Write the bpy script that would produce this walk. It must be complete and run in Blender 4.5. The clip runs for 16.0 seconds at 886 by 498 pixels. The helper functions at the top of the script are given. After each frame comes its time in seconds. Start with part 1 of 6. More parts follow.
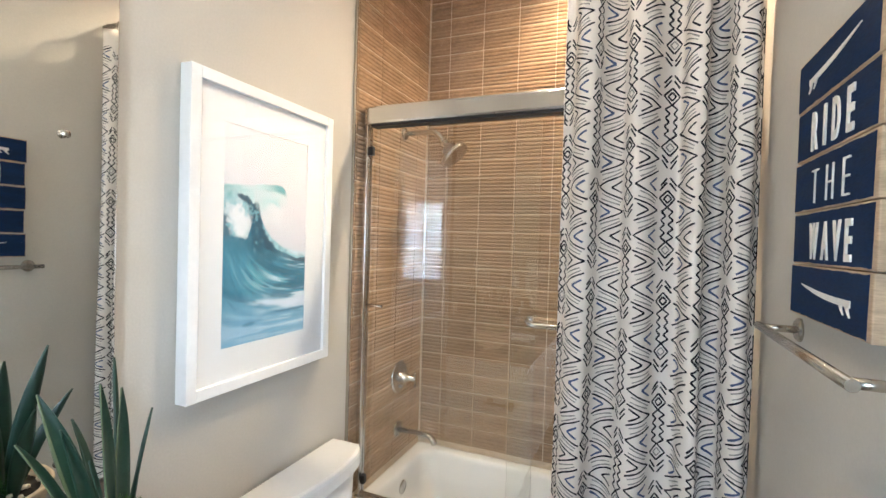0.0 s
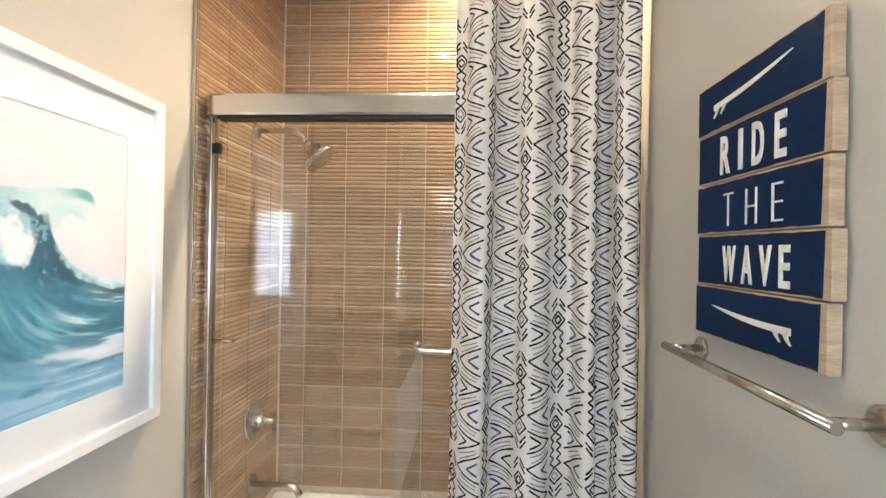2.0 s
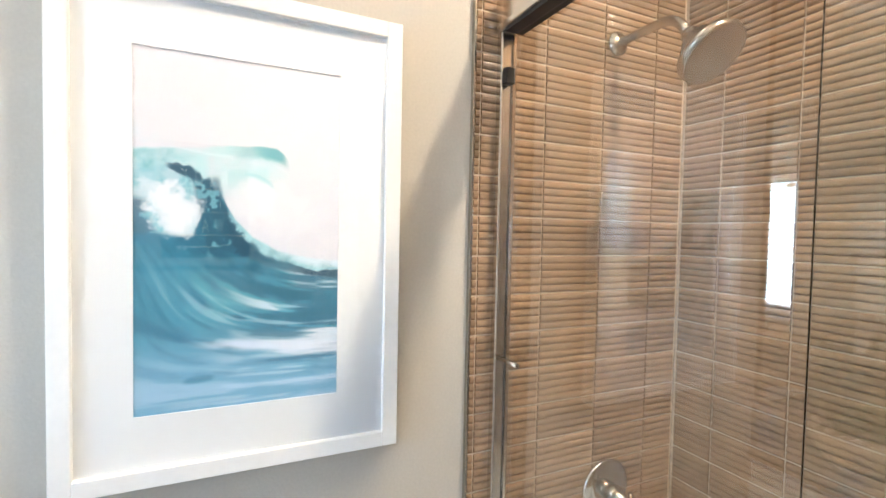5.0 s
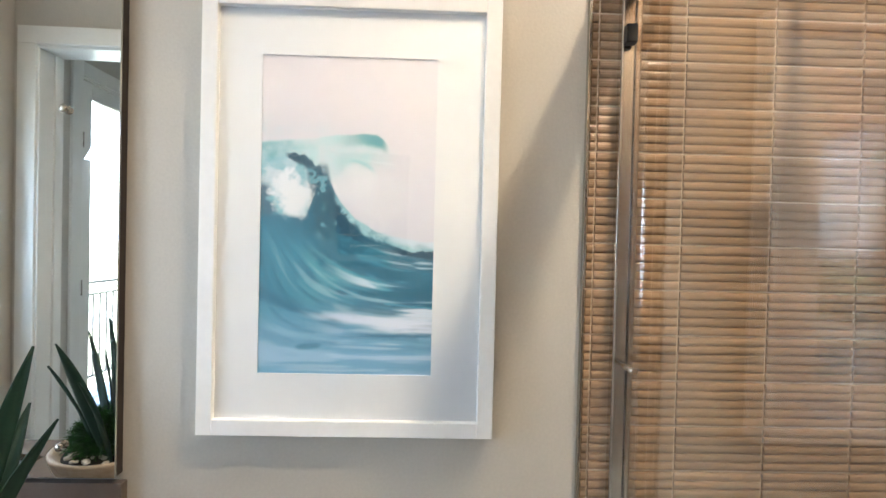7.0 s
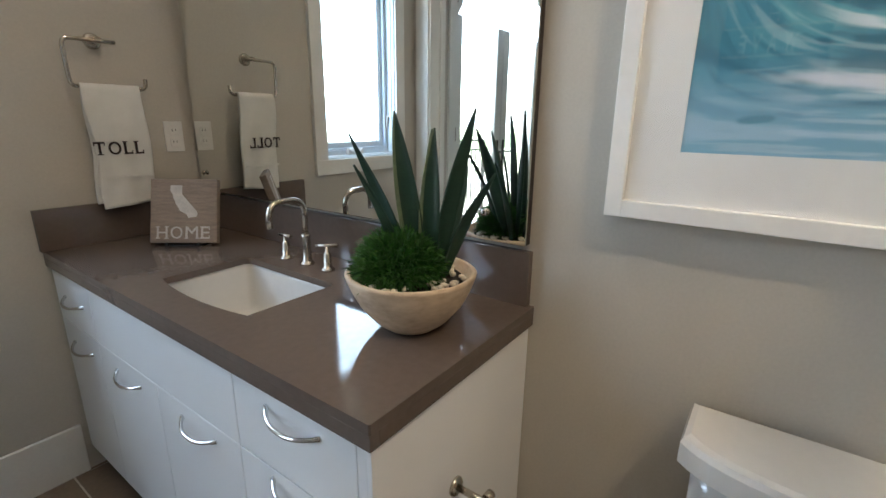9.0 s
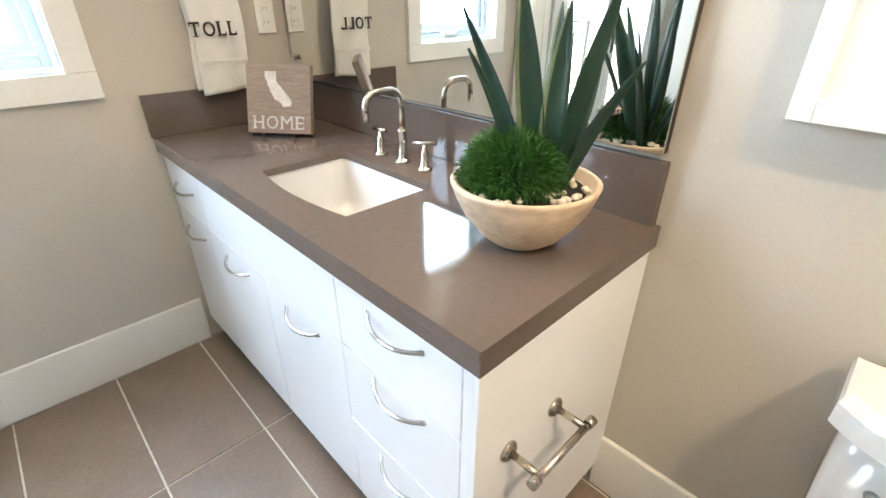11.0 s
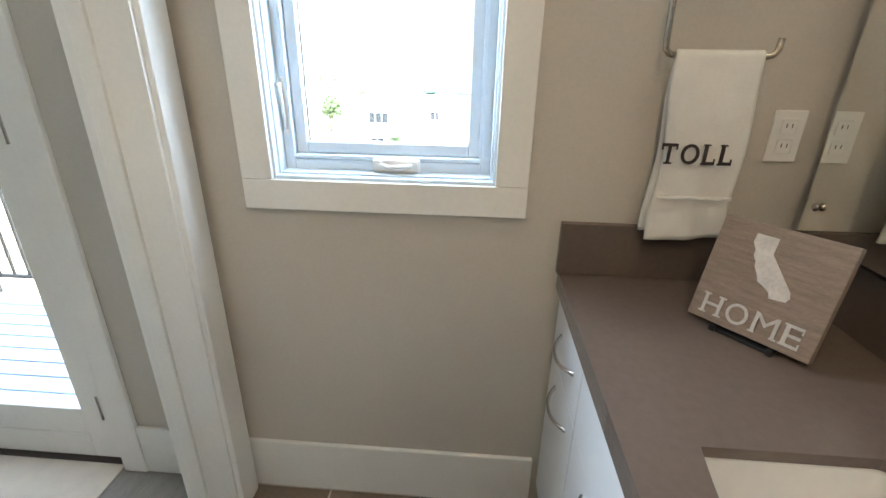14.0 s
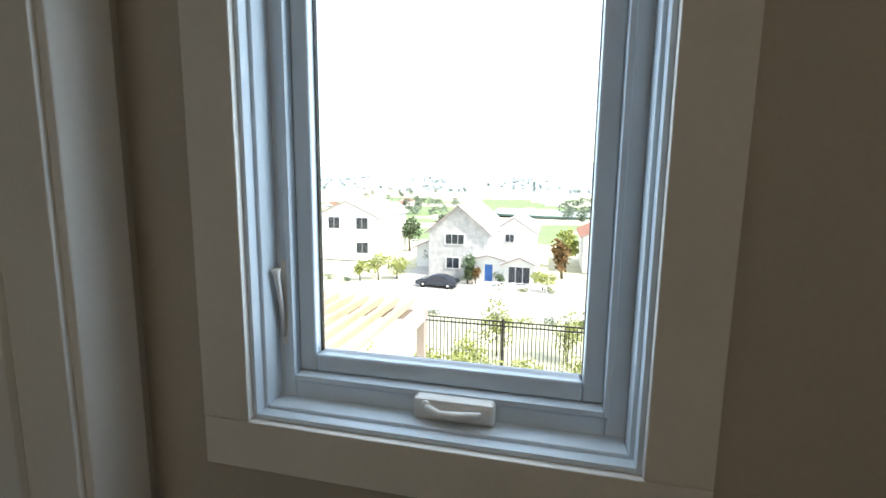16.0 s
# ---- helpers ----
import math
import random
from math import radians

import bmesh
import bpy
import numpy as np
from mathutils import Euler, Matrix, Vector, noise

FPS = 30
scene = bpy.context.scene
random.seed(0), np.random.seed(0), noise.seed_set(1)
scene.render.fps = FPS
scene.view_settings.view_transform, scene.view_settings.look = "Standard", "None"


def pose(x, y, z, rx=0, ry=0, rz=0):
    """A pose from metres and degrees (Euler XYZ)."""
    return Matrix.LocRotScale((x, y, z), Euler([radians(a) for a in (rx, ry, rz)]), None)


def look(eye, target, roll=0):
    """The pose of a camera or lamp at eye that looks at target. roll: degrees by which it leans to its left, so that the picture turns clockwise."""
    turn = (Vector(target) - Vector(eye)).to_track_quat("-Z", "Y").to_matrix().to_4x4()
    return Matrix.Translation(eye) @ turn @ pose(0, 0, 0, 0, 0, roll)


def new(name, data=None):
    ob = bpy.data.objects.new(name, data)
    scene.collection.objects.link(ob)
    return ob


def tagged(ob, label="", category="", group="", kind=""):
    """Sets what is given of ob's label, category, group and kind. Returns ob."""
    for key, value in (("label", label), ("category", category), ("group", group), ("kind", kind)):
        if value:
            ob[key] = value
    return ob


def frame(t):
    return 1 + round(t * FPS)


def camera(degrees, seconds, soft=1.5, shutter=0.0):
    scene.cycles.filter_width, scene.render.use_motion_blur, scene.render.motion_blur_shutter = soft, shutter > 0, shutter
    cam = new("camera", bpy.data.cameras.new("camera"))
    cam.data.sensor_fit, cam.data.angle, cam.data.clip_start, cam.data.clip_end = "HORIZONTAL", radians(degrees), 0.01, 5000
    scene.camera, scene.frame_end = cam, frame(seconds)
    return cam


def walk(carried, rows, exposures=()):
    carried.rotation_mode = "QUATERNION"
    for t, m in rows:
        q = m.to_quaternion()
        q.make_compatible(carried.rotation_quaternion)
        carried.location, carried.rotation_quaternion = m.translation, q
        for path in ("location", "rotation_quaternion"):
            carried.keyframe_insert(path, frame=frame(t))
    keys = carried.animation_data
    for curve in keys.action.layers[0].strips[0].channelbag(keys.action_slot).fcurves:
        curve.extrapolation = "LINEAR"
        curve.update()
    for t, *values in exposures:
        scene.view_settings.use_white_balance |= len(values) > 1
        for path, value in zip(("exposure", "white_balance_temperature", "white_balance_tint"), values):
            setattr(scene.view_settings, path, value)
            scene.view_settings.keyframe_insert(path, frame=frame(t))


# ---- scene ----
cam = camera(87.9, 16.0)
PATH = [
    (0, (0.025, -0.02, 1.606), (-0.75, 1.823, 1.566), 1.7),
    (0.5, (-0.096, 0.089, 1.633), (-0.643, 2.012, 1.612), 1.5),
    (1, (-0.131, 0.144, 1.644), (-0.481, 2.113, 1.634), 1.2),
    (1.5, (-0.16, 0.155, 1.643), (-0.365, 2.144, 1.643), 1.2),
    (2, (-0.167, 0.153, 1.643), (-0.287, 2.149, 1.647), 1.0),
    (2.5, (-0.159, 0.166, 1.643), (-0.243, 2.164, 1.645), 0.9),
    (3, (-0.127, 0.274, 1.643), (-0.214, 2.272, 1.636), 1.0),
    (3.5, (-0.102, 0.423, 1.614), (-0.596, 2.361, 1.596), 1.1),
    (4, (-0.113, 0.68, 1.632), (-1.122, 2.405, 1.578), 1.7),
    (4.5, (-0.114, 0.955, 1.612), (-1.56, 2.333, 1.537), 1.7),
    (4.7, (-0.116, 1.05, 1.61), (-1.765, 2.182, 1.533), 1.5),
    (7, (-0.12, 1.362, 1.546), (-2.119, 1.411, 1.519), 1.4),
    (7.5, (-0.093, 1.32, 1.482), (-2.049, 0.905, 1.443), 1.4),
    (7.6, (-0.09, 1.302, 1.463), (-2.029, 0.808, 1.432), 1.5),
    (8, (-0.076, 1.215, 1.389), (-1.919, 0.438, 1.374), 1.9),
    (8.5, (-0.099, 1.154, 1.308), (-1.792, 0.104, 1.124), 2.2),
    (9, (-0.155, 1.142, 1.309), (-1.721, 0.023, 0.765), 0.8),
    (11.3, (-0.199, 0.962, 1.294), (-1.343, -0.35, 0.31), 0.1),
    (11.5, (-0.2, 0.911, 1.296), (-1.271, -0.457, 0.307), 0.1),
    (12, (-0.202, 0.778, 1.315), (-1.053, -0.732, 0.317), 0.1),
    (12.5, (-0.256, 0.651, 1.325), (-0.898, -0.962, 0.331), 0.1),
    (13, (-0.341, 0.535, 1.335), (-0.699, -1.188, 0.385), 0.5),
    (13.5, (-0.366, 0.443, 1.35), (-0.412, -1.346, 0.458), 1.1),
    (14, (-0.344, 0.323, 1.384), (-0.217, -1.519, 0.613), 1.0),
    (14.5, (-0.274, 0.179, 1.403), (-0.107, -1.712, 0.774), 1.3),
    (15, (-0.222, 0.033, 1.447), (-0.042, -1.877, 0.882), 1.1),
    (15.5, (-0.245, -0.121, 1.435), (0.035, -2.063, 1.047), 1.2),
    (16, (-0.27, -0.213, 1.457), (0.191, -2.138, 1.172), 0.7),
]
EXPO = [(0.0, 3.25, 5650, 10), (1.0, 3.17, 5700, 10), (2.0, 3.32, 5800, 10), (3.0, 3.32, 5800, 10), (4.7, 3.32, 5450, 10), (7.0, 2.97, 5600, 10), (7.6, 2.57, 5650, 10), (8.0, 2.32, 5600, 10), (8.6, 2.22, 5750, 10), (9.2, 2.62, 5800, 10), (11.3, 3.95, 5900, 10), (12.5, 3.62, 5800, 10), (13.6, 3.39, 6000, 10), (14.1, 2.87, 6050, 10), (14.5, 2.24, 6050, 10), (15.0, 1.27, 6000, 10), (15.4, 1.07, 6200, 10), (16.0, 0.82, 6350, 10)]
walk(cam, [(t, look(eye, target, roll)) for t, eye, target, roll in PATH], EXPO)

# ---- light ----
SUN_DIR = Vector((-0.62, 0.22, 0.76)).normalized()
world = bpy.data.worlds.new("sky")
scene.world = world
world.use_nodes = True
wn = world.node_tree.nodes
sky = wn.new("ShaderNodeTexSky")
sky.sky_type = "NISHITA"
sky.sun_disc = False
sky.sun_elevation = math.asin(SUN_DIR.z)
sky.sun_rotation = math.atan2(SUN_DIR.x, SUN_DIR.y)
sky.air_density, sky.dust_density = 1.4, 1.2
wn["Background"].inputs["Strength"].default_value = 0.15
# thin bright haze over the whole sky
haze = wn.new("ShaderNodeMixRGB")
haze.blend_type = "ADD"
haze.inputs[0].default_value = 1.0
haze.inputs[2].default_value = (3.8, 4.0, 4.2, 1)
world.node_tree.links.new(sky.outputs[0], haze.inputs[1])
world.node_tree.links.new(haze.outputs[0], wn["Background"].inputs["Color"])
sun = new("sun", bpy.data.lights.new("sun", "SUN"))
sun.data.energy, sun.data.angle, sun.data.color = 5.0, radians(0.6), (1.0, 0.95, 0.87)
sun.matrix_world = look((0, 0, 30), Vector((0, 0, 30)) - SUN_DIR)



def sky_panel(x, z, w, h, y, power, dip, tint=(0.80, 0.90, 1.0)):
    """Skylight that enters by a glazed opening."""
    la = new("sky_light", bpy.data.lights.new("sky_light", "AREA"))
    la.data.shape, la.data.size, la.data.size_y = "RECTANGLE", w, h
    la.data.energy, la.data.color = power, tint
    la.matrix_world = look((x, y, z), (x, y + 1, z - dip))


sky_panel(1.64, 1.87, 1.44, 0.90, -0.93, 3.7, 0.6)
sky_panel(-0.110, 1.615, 0.42, 0.86, -0.888, 1.8, 0.0, (0.70, 0.86, 1.0))

# ---- materials ----
def mat(name, color, rough=0.5, metal=0.0, vary=0.08, scale=6.0, fine=60.0, bump=0.0, bump_scale=80.0, spec=0.5, stretch=(1, 1, 1), second=None, coat=0.0, per_object=0.0):
    """A surface with broad stains and fine grain in colour and gloss, and fine relief."""
    m = bpy.data.materials.new(name)
    m.use_nodes = True
    nt = m.node_tree
    n, l = nt.nodes, nt.links
    b = n["Principled BSDF"]
    tc = n.new("ShaderNodeTexCoord")
    mp = n.new("ShaderNodeMapping")
    mp.inputs["Scale"].default_value = stretch
    l.new(tc.outputs["Object"], mp.inputs["Vector"])
    big, small = n.new("ShaderNodeTexNoise"), n.new("ShaderNodeTexNoise")
    big.inputs["Scale"].default_value, small.inputs["Scale"].default_value = scale, fine
    big.inputs["Detail"].default_value, small.inputs["Detail"].default_value = 4, 3
    for q in (big, small):
        l.new(mp.outputs[0], q.inputs["Vector"])
    add = n.new("ShaderNodeMath")
    add.operation = "MULTIPLY_ADD"
    add.inputs[1].default_value = 0.45
    l.new(small.outputs["Fac"], add.inputs[0])
    half = n.new("ShaderNodeMath")
    half.operation = "MULTIPLY"
    half.inputs[1].default_value = 0.55
    l.new(big.outputs["Fac"], half.inputs[0])
    l.new(half.outputs[0], add.inputs[2])
    ramp = n.new("ShaderNodeValToRGB")
    c = Vector(color)
    d = Vector(second) if second else c * (1 - 2.2 * vary)
    e = c * (1 + vary)
    ramp.color_ramp.elements[0].position, ramp.color_ramp.elements[1].position = 0.32, 0.68
    ramp.color_ramp.elements[0].color, ramp.color_ramp.elements[1].color = (*d, 1), (*[min(v, 0.95) for v in e], 1)
    l.new(add.outputs[0], ramp.inputs[0])
    out = ramp.outputs[0]
    if per_object:
        info = n.new("ShaderNodeObjectInfo")
        hs = n.new("ShaderNodeHueSaturation")
        mr = n.new("ShaderNodeMapRange")
        mr.inputs["To Min"].default_value, mr.inputs["To Max"].default_value = 1 - per_object, 1 + per_object
        l.new(info.outputs["Random"], mr.inputs["Value"])
        l.new(mr.outputs[0], hs.inputs["Value"])
        l.new(out, hs.inputs["Color"])
        out = hs.outputs[0]
    l.new(out, b.inputs["Base Color"])
    rr = n.new("ShaderNodeMapRange")
    rr.inputs["To Min"].default_value, rr.inputs["To Max"].default_value = max(0.02, rough * 0.8), min(1, rough * 1.2)
    l.new(big.outputs["Fac"], rr.inputs["Value"])
    l.new(rr.outputs[0], b.inputs["Roughness"])
    b.inputs["Metallic"].default_value = metal
    b.inputs["Specular IOR Level"].default_value = spec
    b.inputs["Coat Weight"].default_value = coat
    b.inputs["Coat Roughness"].default_value = 0.08
    if bump:
        bt = n.new("ShaderNodeTexNoise")
        bt.inputs["Scale"].default_value, bt.inputs["Detail"].default_value = bump_scale, 4
        l.new(mp.outputs[0], bt.inputs["Vector"])
        bp = n.new("ShaderNodeBump")
        bp.inputs["Strength"].default_value, bp.inputs["Distance"].default_value = bump, 0.004
        l.new(bt.outputs["Fac"], bp.inputs["Height"])
        l.new(bp.outputs[0], b.inputs["Normal"])
    return m


def glass_mat(name, tint=(1, 1, 1), rough=0.0, ior=1.45):
    m = bpy.data.materials.new(name)
    m.use_nodes = True
    b = m.node_tree.nodes["Principled BSDF"]
    b.inputs["Base Color"].default_value = (*tint, 1)
    b.inputs["Transmission Weight"].default_value = 1
    b.inputs["Roughness"].default_value = rough
    b.inputs["IOR"].default_value = ior
    return m


def colour_mat(name, rough=0.5, attr="Col"):
    """A printed or painted sheet, whose ink is in its colour attribute."""
    m = bpy.data.materials.new(name)
    m.use_nodes = True
    n, l = m.node_tree.nodes, m.node_tree.links
    at = n.new("ShaderNodeVertexColor")
    at.layer_name = attr
    l.new(at.outputs[0], n["Principled BSDF"].inputs["Base Color"])
    n["Principled BSDF"].inputs["Roughness"].default_value = rough
    return m


def glow_mat(name, color, strength):
    m = bpy.data.materials.new(name)
    m.use_nodes = True
    b = m.node_tree.nodes["Principled BSDF"]
    b.inputs["Emission Color"].default_value = (*color, 1)
    b.inputs["Emission Strength"].default_value = strength
    return m


PAINT = mat("wall_paint", (0.52, 0.485, 0.425), 0.6, vary=0.035, scale=2.5, fine=140, bump=0.12, bump_scale=160)
CEIL = mat("ceiling_paint", (0.75, 0.73, 0.68), 0.8, vary=0.02, scale=2, bump=0.1)
TRIM = mat("white_trim", (0.78, 0.77, 0.73), 0.32, vary=0.025, scale=5, fine=90, bump=0.03, bump_scale=60)
VINYL = mat("white_vinyl", (0.66, 0.75, 0.83), 0.3, vary=0.02, scale=9)
CABINET = mat("white_lacquer", (0.82, 0.83, 0.84), 0.36, vary=0.006, scale=4, fine=120)
QUARTZ = mat("taupe_quartz", (0.132, 0.101, 0.083), 0.07, vary=0.05, scale=60, fine=900, spec=0.5)
CERAMIC = mat("white_porcelain", (0.70, 0.695, 0.68), 0.09, vary=0.015, scale=4, coat=0.4)
NICKEL = mat("brushed_nickel", (0.52, 0.48, 0.42), 0.22, 1.0, vary=0.02, scale=20, fine=400, stretch=(1, 1, 6))
CHROME = mat("chrome", (0.72, 0.72, 0.72), 0.12, 1.0, vary=0.04, scale=12)
HEADER = mat("polished_aluminium", (0.74, 0.72, 0.68), 0.2, 1.0, vary=0.05, scale=3, fine=200, stretch=(0.3, 1, 6))
FLOOR_TILE = mat("porcelain_floor_tile", (0.230, 0.175, 0.130), 0.34, vary=0.10, scale=5, fine=70, bump=0.06, bump_scale=50, per_object=0.06)
GROUT = mat("pale_grout", (0.70, 0.65, 0.57), 0.85, vary=0.1, scale=30, bump=0.3)
WALL_TILE = mat("glazed_tan_tile", (0.35, 0.232, 0.140), 0.13, vary=0.14, scale=9, fine=60, coat=0.3, per_object=0.10, stretch=(1, 1, 3))
TILE_GROUT = mat("tan_grout", (0.60, 0.47, 0.33), 0.8, vary=0.1, scale=30, bump=0.3)
BLACK = mat("black_rubber", (0.012, 0.012, 0.013), 0.5, vary=0.1)
DARK = mat("dark_shade_and_base", (0.035, 0.025, 0.02), 0.6, vary=0.1)
LINEN = mat("cream_linen", (0.80, 0.72, 0.635), 0.9, vary=0.05, scale=5, fine=700, bump=0.3, bump_scale=900, spec=0.1)
INK = mat("black_ink", (0.018, 0.017, 0.022), 0.85, vary=0.2, scale=60, fine=500, spec=0.1)
INK_GREY = mat("grey_ink", (0.30, 0.275, 0.25), 0.9, vary=0.1, scale=60, spec=0.1)
INK_BLUE = mat("slate_blue_ink", (0.09, 0.115, 0.20), 0.85, vary=0.15, scale=60, spec=0.1)
TERRY = mat("white_terry", (0.80, 0.78, 0.73), 0.95, vary=0.04, scale=20, fine=500, bump=0.7, bump_scale=420, spec=0.1)
FRAME_WHITE = mat("white_frame_lacquer", (0.86, 0.85, 0.83), 0.35, vary=0.02, scale=8)
MATBOARD = mat("white_matboard", (0.64, 0.635, 0.645), 0.8, vary=0.012, scale=3, fine=300)
NAVY = mat("navy_paint", (0.006, 0.022, 0.070), 0.7, vary=0.2, scale=8, fine=90, bump=0.15, bump_scale=60, stretch=(1, 1, 5), spec=0.15)
SIGN_WOOD = mat("raw_pine", (0.50, 0.36, 0.23), 0.7, vary=0.16, scale=6, fine=60, bump=0.2, stretch=(1, 1, 8))
SIGN_WHITE = mat("worn_white_paint", (0.80, 0.75, 0.68), 0.6, vary=0.06, scale=30, fine=200)
HOME_WHITE = mat("washed_white_paint", (0.58, 0.53, 0.47), 0.7, vary=0.10, scale=30, fine=160)
HOME_WOOD = mat("grey_washed_wood", (0.27, 0.20, 0.145), 0.65, vary=0.16, scale=9, fine=70, bump=0.2, stretch=(2, 2, 14))
BOWL_WOOD = mat("pale_carved_wood", (0.62, 0.50, 0.36), 0.6, vary=0.14, scale=9, fine=40, bump=0.12, bump_scale=24, stretch=(1, 1, 2), second=(0.44, 0.32, 0.21))
LEAF = mat("snake_plant_leaf", (0.011, 0.038, 0.022), 0.42, vary=0.25, scale=18, fine=90, stretch=(1, 1, 3), second=(0.008, 0.03, 0.02))
LEAF_EDGE = mat("pale_leaf_edge", (0.13, 0.17, 0.09), 0.4, vary=0.15)
GRASS = mat("artificial_grass", (0.042, 0.14, 0.016), 0.5, vary=0.3, scale=45, fine=300, second=(0.006, 0.032, 0.004))
PEBBLE = mat("cream_pebble", (0.66, 0.58, 0.47), 0.5, vary=0.1, scale=60, per_object=0.15)
SOIL = mat("dark_soil", (0.03, 0.022, 0.015), 0.95, vary=0.3, scale=50, bump=0.6)
PLASTIC = mat("white_plastic", (0.76, 0.75, 0.72), 0.35, vary=0.02)
OAK = mat("grey_oak_floor", (0.23, 0.215, 0.195), 0.3, vary=0.14, scale=4, fine=40, bump=0.05, stretch=(6, 1, 1), per_object=0.08)
CARPET = mat("cream_carpet", (0.58, 0.52, 0.44), 0.95, vary=0.06, scale=12, fine=300, bump=0.8, bump_scale=300, spec=0.1)
IRON = mat("black_iron", (0.02, 0.019, 0.018), 0.5, 0.3, vary=0.2, scale=20)
DECK = mat("blue_grey_deck_board", (0.30, 0.37, 0.43), 0.6, vary=0.12, scale=5, fine=50, bump=0.15, stretch=(1, 6, 1), per_object=0.08)
STUCCO = mat("pale_stucco", (0.62, 0.59, 0.54), 0.9, vary=0.05, scale=3, bump=0.4, bump_scale=60)
CLEAR = glass_mat("clear_glass", (0.97, 0.985, 0.98))
SHOWER_GLASS = glass_mat("shower_glass", (0.94, 0.965, 0.95), 0.0, 1.6)
MIRROR = mat("mirror_silver", (0.86, 0.875, 0.85), 0.008, 1.0, vary=0.004)
SHEER = bpy.data.materials.new("sheer_woven_shade")
SHEER.use_nodes = True
_n, _l = SHEER.node_tree.nodes, SHEER.node_tree.links
_t, _m, _w = _n.new("ShaderNodeBsdfTranslucent"), _n.new("ShaderNodeMixShader"), _n.new("ShaderNodeTexNoise")
_c, _mp, _r = _n.new("ShaderNodeTexCoord"), _n.new("ShaderNodeMapping"), _n.new("ShaderNodeValToRGB")
_mp.inputs["Scale"].default_value = (3, 3, 120)
_w.inputs["Scale"].default_value = 6
_r.color_ramp.elements[0].color, _r.color_ramp.elements[1].color = (0.62, 0.59, 0.53, 1), (0.90, 0.88, 0.83, 1)
_l.new(_c.outputs["Object"], _mp.inputs["Vector"])
_l.new(_mp.outputs[0], _w.inputs["Vector"])
_l.new(_w.outputs["Fac"], _r.inputs[0])
_l.new(_r.outputs[0], _t.inputs["Color"])
_l.new(_r.outputs[0], _n["Principled BSDF"].inputs["Base Color"])
_n["Principled BSDF"].inputs["Roughness"].default_value = 0.9
_m.inputs[0].default_value = 0.75
_l.new(_n["Principled BSDF"].outputs[0], _m.inputs[1])
_l.new(_t.outputs[0], _m.inputs[2])
_l.new(_m.outputs[0], _n["Material Output"].inputs[0])
LAMP = glow_mat("lamp_lens", (1.0, 0.82, 0.6), 20)


# ---- mesh helpers ----
def box(bm, x0, x1, y0, y1, z0, z1, bevel=0.0, m=None):
    r = bmesh.ops.create_cube(bm, size=1)
    vs = r["verts"]
    bmesh.ops.scale(bm, vec=(x1 - x0, y1 - y0, z1 - z0), verts=vs)
    bmesh.ops.translate(bm, vec=((x0 + x1) / 2, (y0 + y1) / 2, (z0 + z1) / 2), verts=vs)
    if bevel:
        es = list({e for v in vs for e in v.link_edges})
        res = bmesh.ops.bevel(bm, geom=es, offset=bevel, segments=2, profile=0.5, affect="EDGES")
        vs = [v for v in res["verts"]]
    if m is not None:
        bmesh.ops.transform(bm, matrix=m, verts=vs)
    return bm


def B(*a, **k):
    return box(bmesh.new(), *a, **k)


def pipe(bm, pts, r, seg=14, caps=True):
    """A round bar along a line of points."""
    pts = [Vector(p) for p in pts]
    rs = r if isinstance(r, (list, tuple)) else [r] * len(pts)
    rings, up = [], None
    for i, p in enumerate(pts):
        d = (pts[min(i + 1, len(pts) - 1)] - pts[max(i - 1, 0)]).normalized()
        if up is None:
            up = d.orthogonal().normalized()
        up = (up - d * up.dot(d)).normalized()
        side = d.cross(up)
        rings.append([bm.verts.new(p + (up * math.cos(a) + side * math.sin(a)) * rs[i]) for a in [2 * math.pi * k / seg for k in range(seg)]])
    for a, b in zip(rings, rings[1:]):
        for k in range(seg):
            bm.faces.new((a[k], a[(k + 1) % seg], b[(k + 1) % seg], b[k])).smooth = True
    if caps:
        bm.faces.new(rings[0][::-1])
        bm.faces.new(rings[-1])
    bmesh.ops.recalc_face_normals(bm, faces=bm.faces[:])
    return bm


def lathe(bm, prof, seg=32, m=None, smooth=True):
    """A turned body: (radius, height) from bottom to top."""
    rings = []
    for r, z in prof:
        if r < 1e-6:
            rings.append([bm.verts.new((0, 0, z))])
        else:
            rings.append([bm.verts.new((r * math.cos(2 * math.pi * k / seg), r * math.sin(2 * math.pi * k / seg), z)) for k in range(seg)])
    fs = []
    for a, b in zip(rings, rings[1:]):
        for k in range(seg):
            q = (k + 1) % seg
            if len(a) == 1 and len(b) == 1:
                continue
            if len(a) == 1:
                fs.append(bm.faces.new((a[0], b[q], b[k])))
            elif len(b) == 1:
                fs.append(bm.faces.new((a[k], a[q], b[0])))
            else:
                fs.append(bm.faces.new((a[k], a[q], b[q], b[k])))
    for f in fs:
        f.smooth = smooth
    if m is not None:
        bmesh.ops.transform(bm, matrix=m, verts=[v for ring in rings for v in ring])
    bmesh.ops.recalc_face_normals(bm, faces=bm.faces[:])
    return bm


def prism(bm, poly, d0, d1, axes):
    """A flat outline given thickness. axes maps (u, v, depth) to a point."""
    a = [bm.verts.new(axes(u, v, d0)) for u, v in poly]
    b = [bm.verts.new(axes(u, v, d1)) for u, v in poly]
    bm.faces.new(a[::-1])
    bm.faces.new(b)
    k = len(poly)
    for i in range(k):
        bm.faces.new((a[i], a[(i + 1) % k], b[(i + 1) % k], b[i]))
    bmesh.ops.recalc_face_normals(bm, faces=bm.faces[:])
    return bm


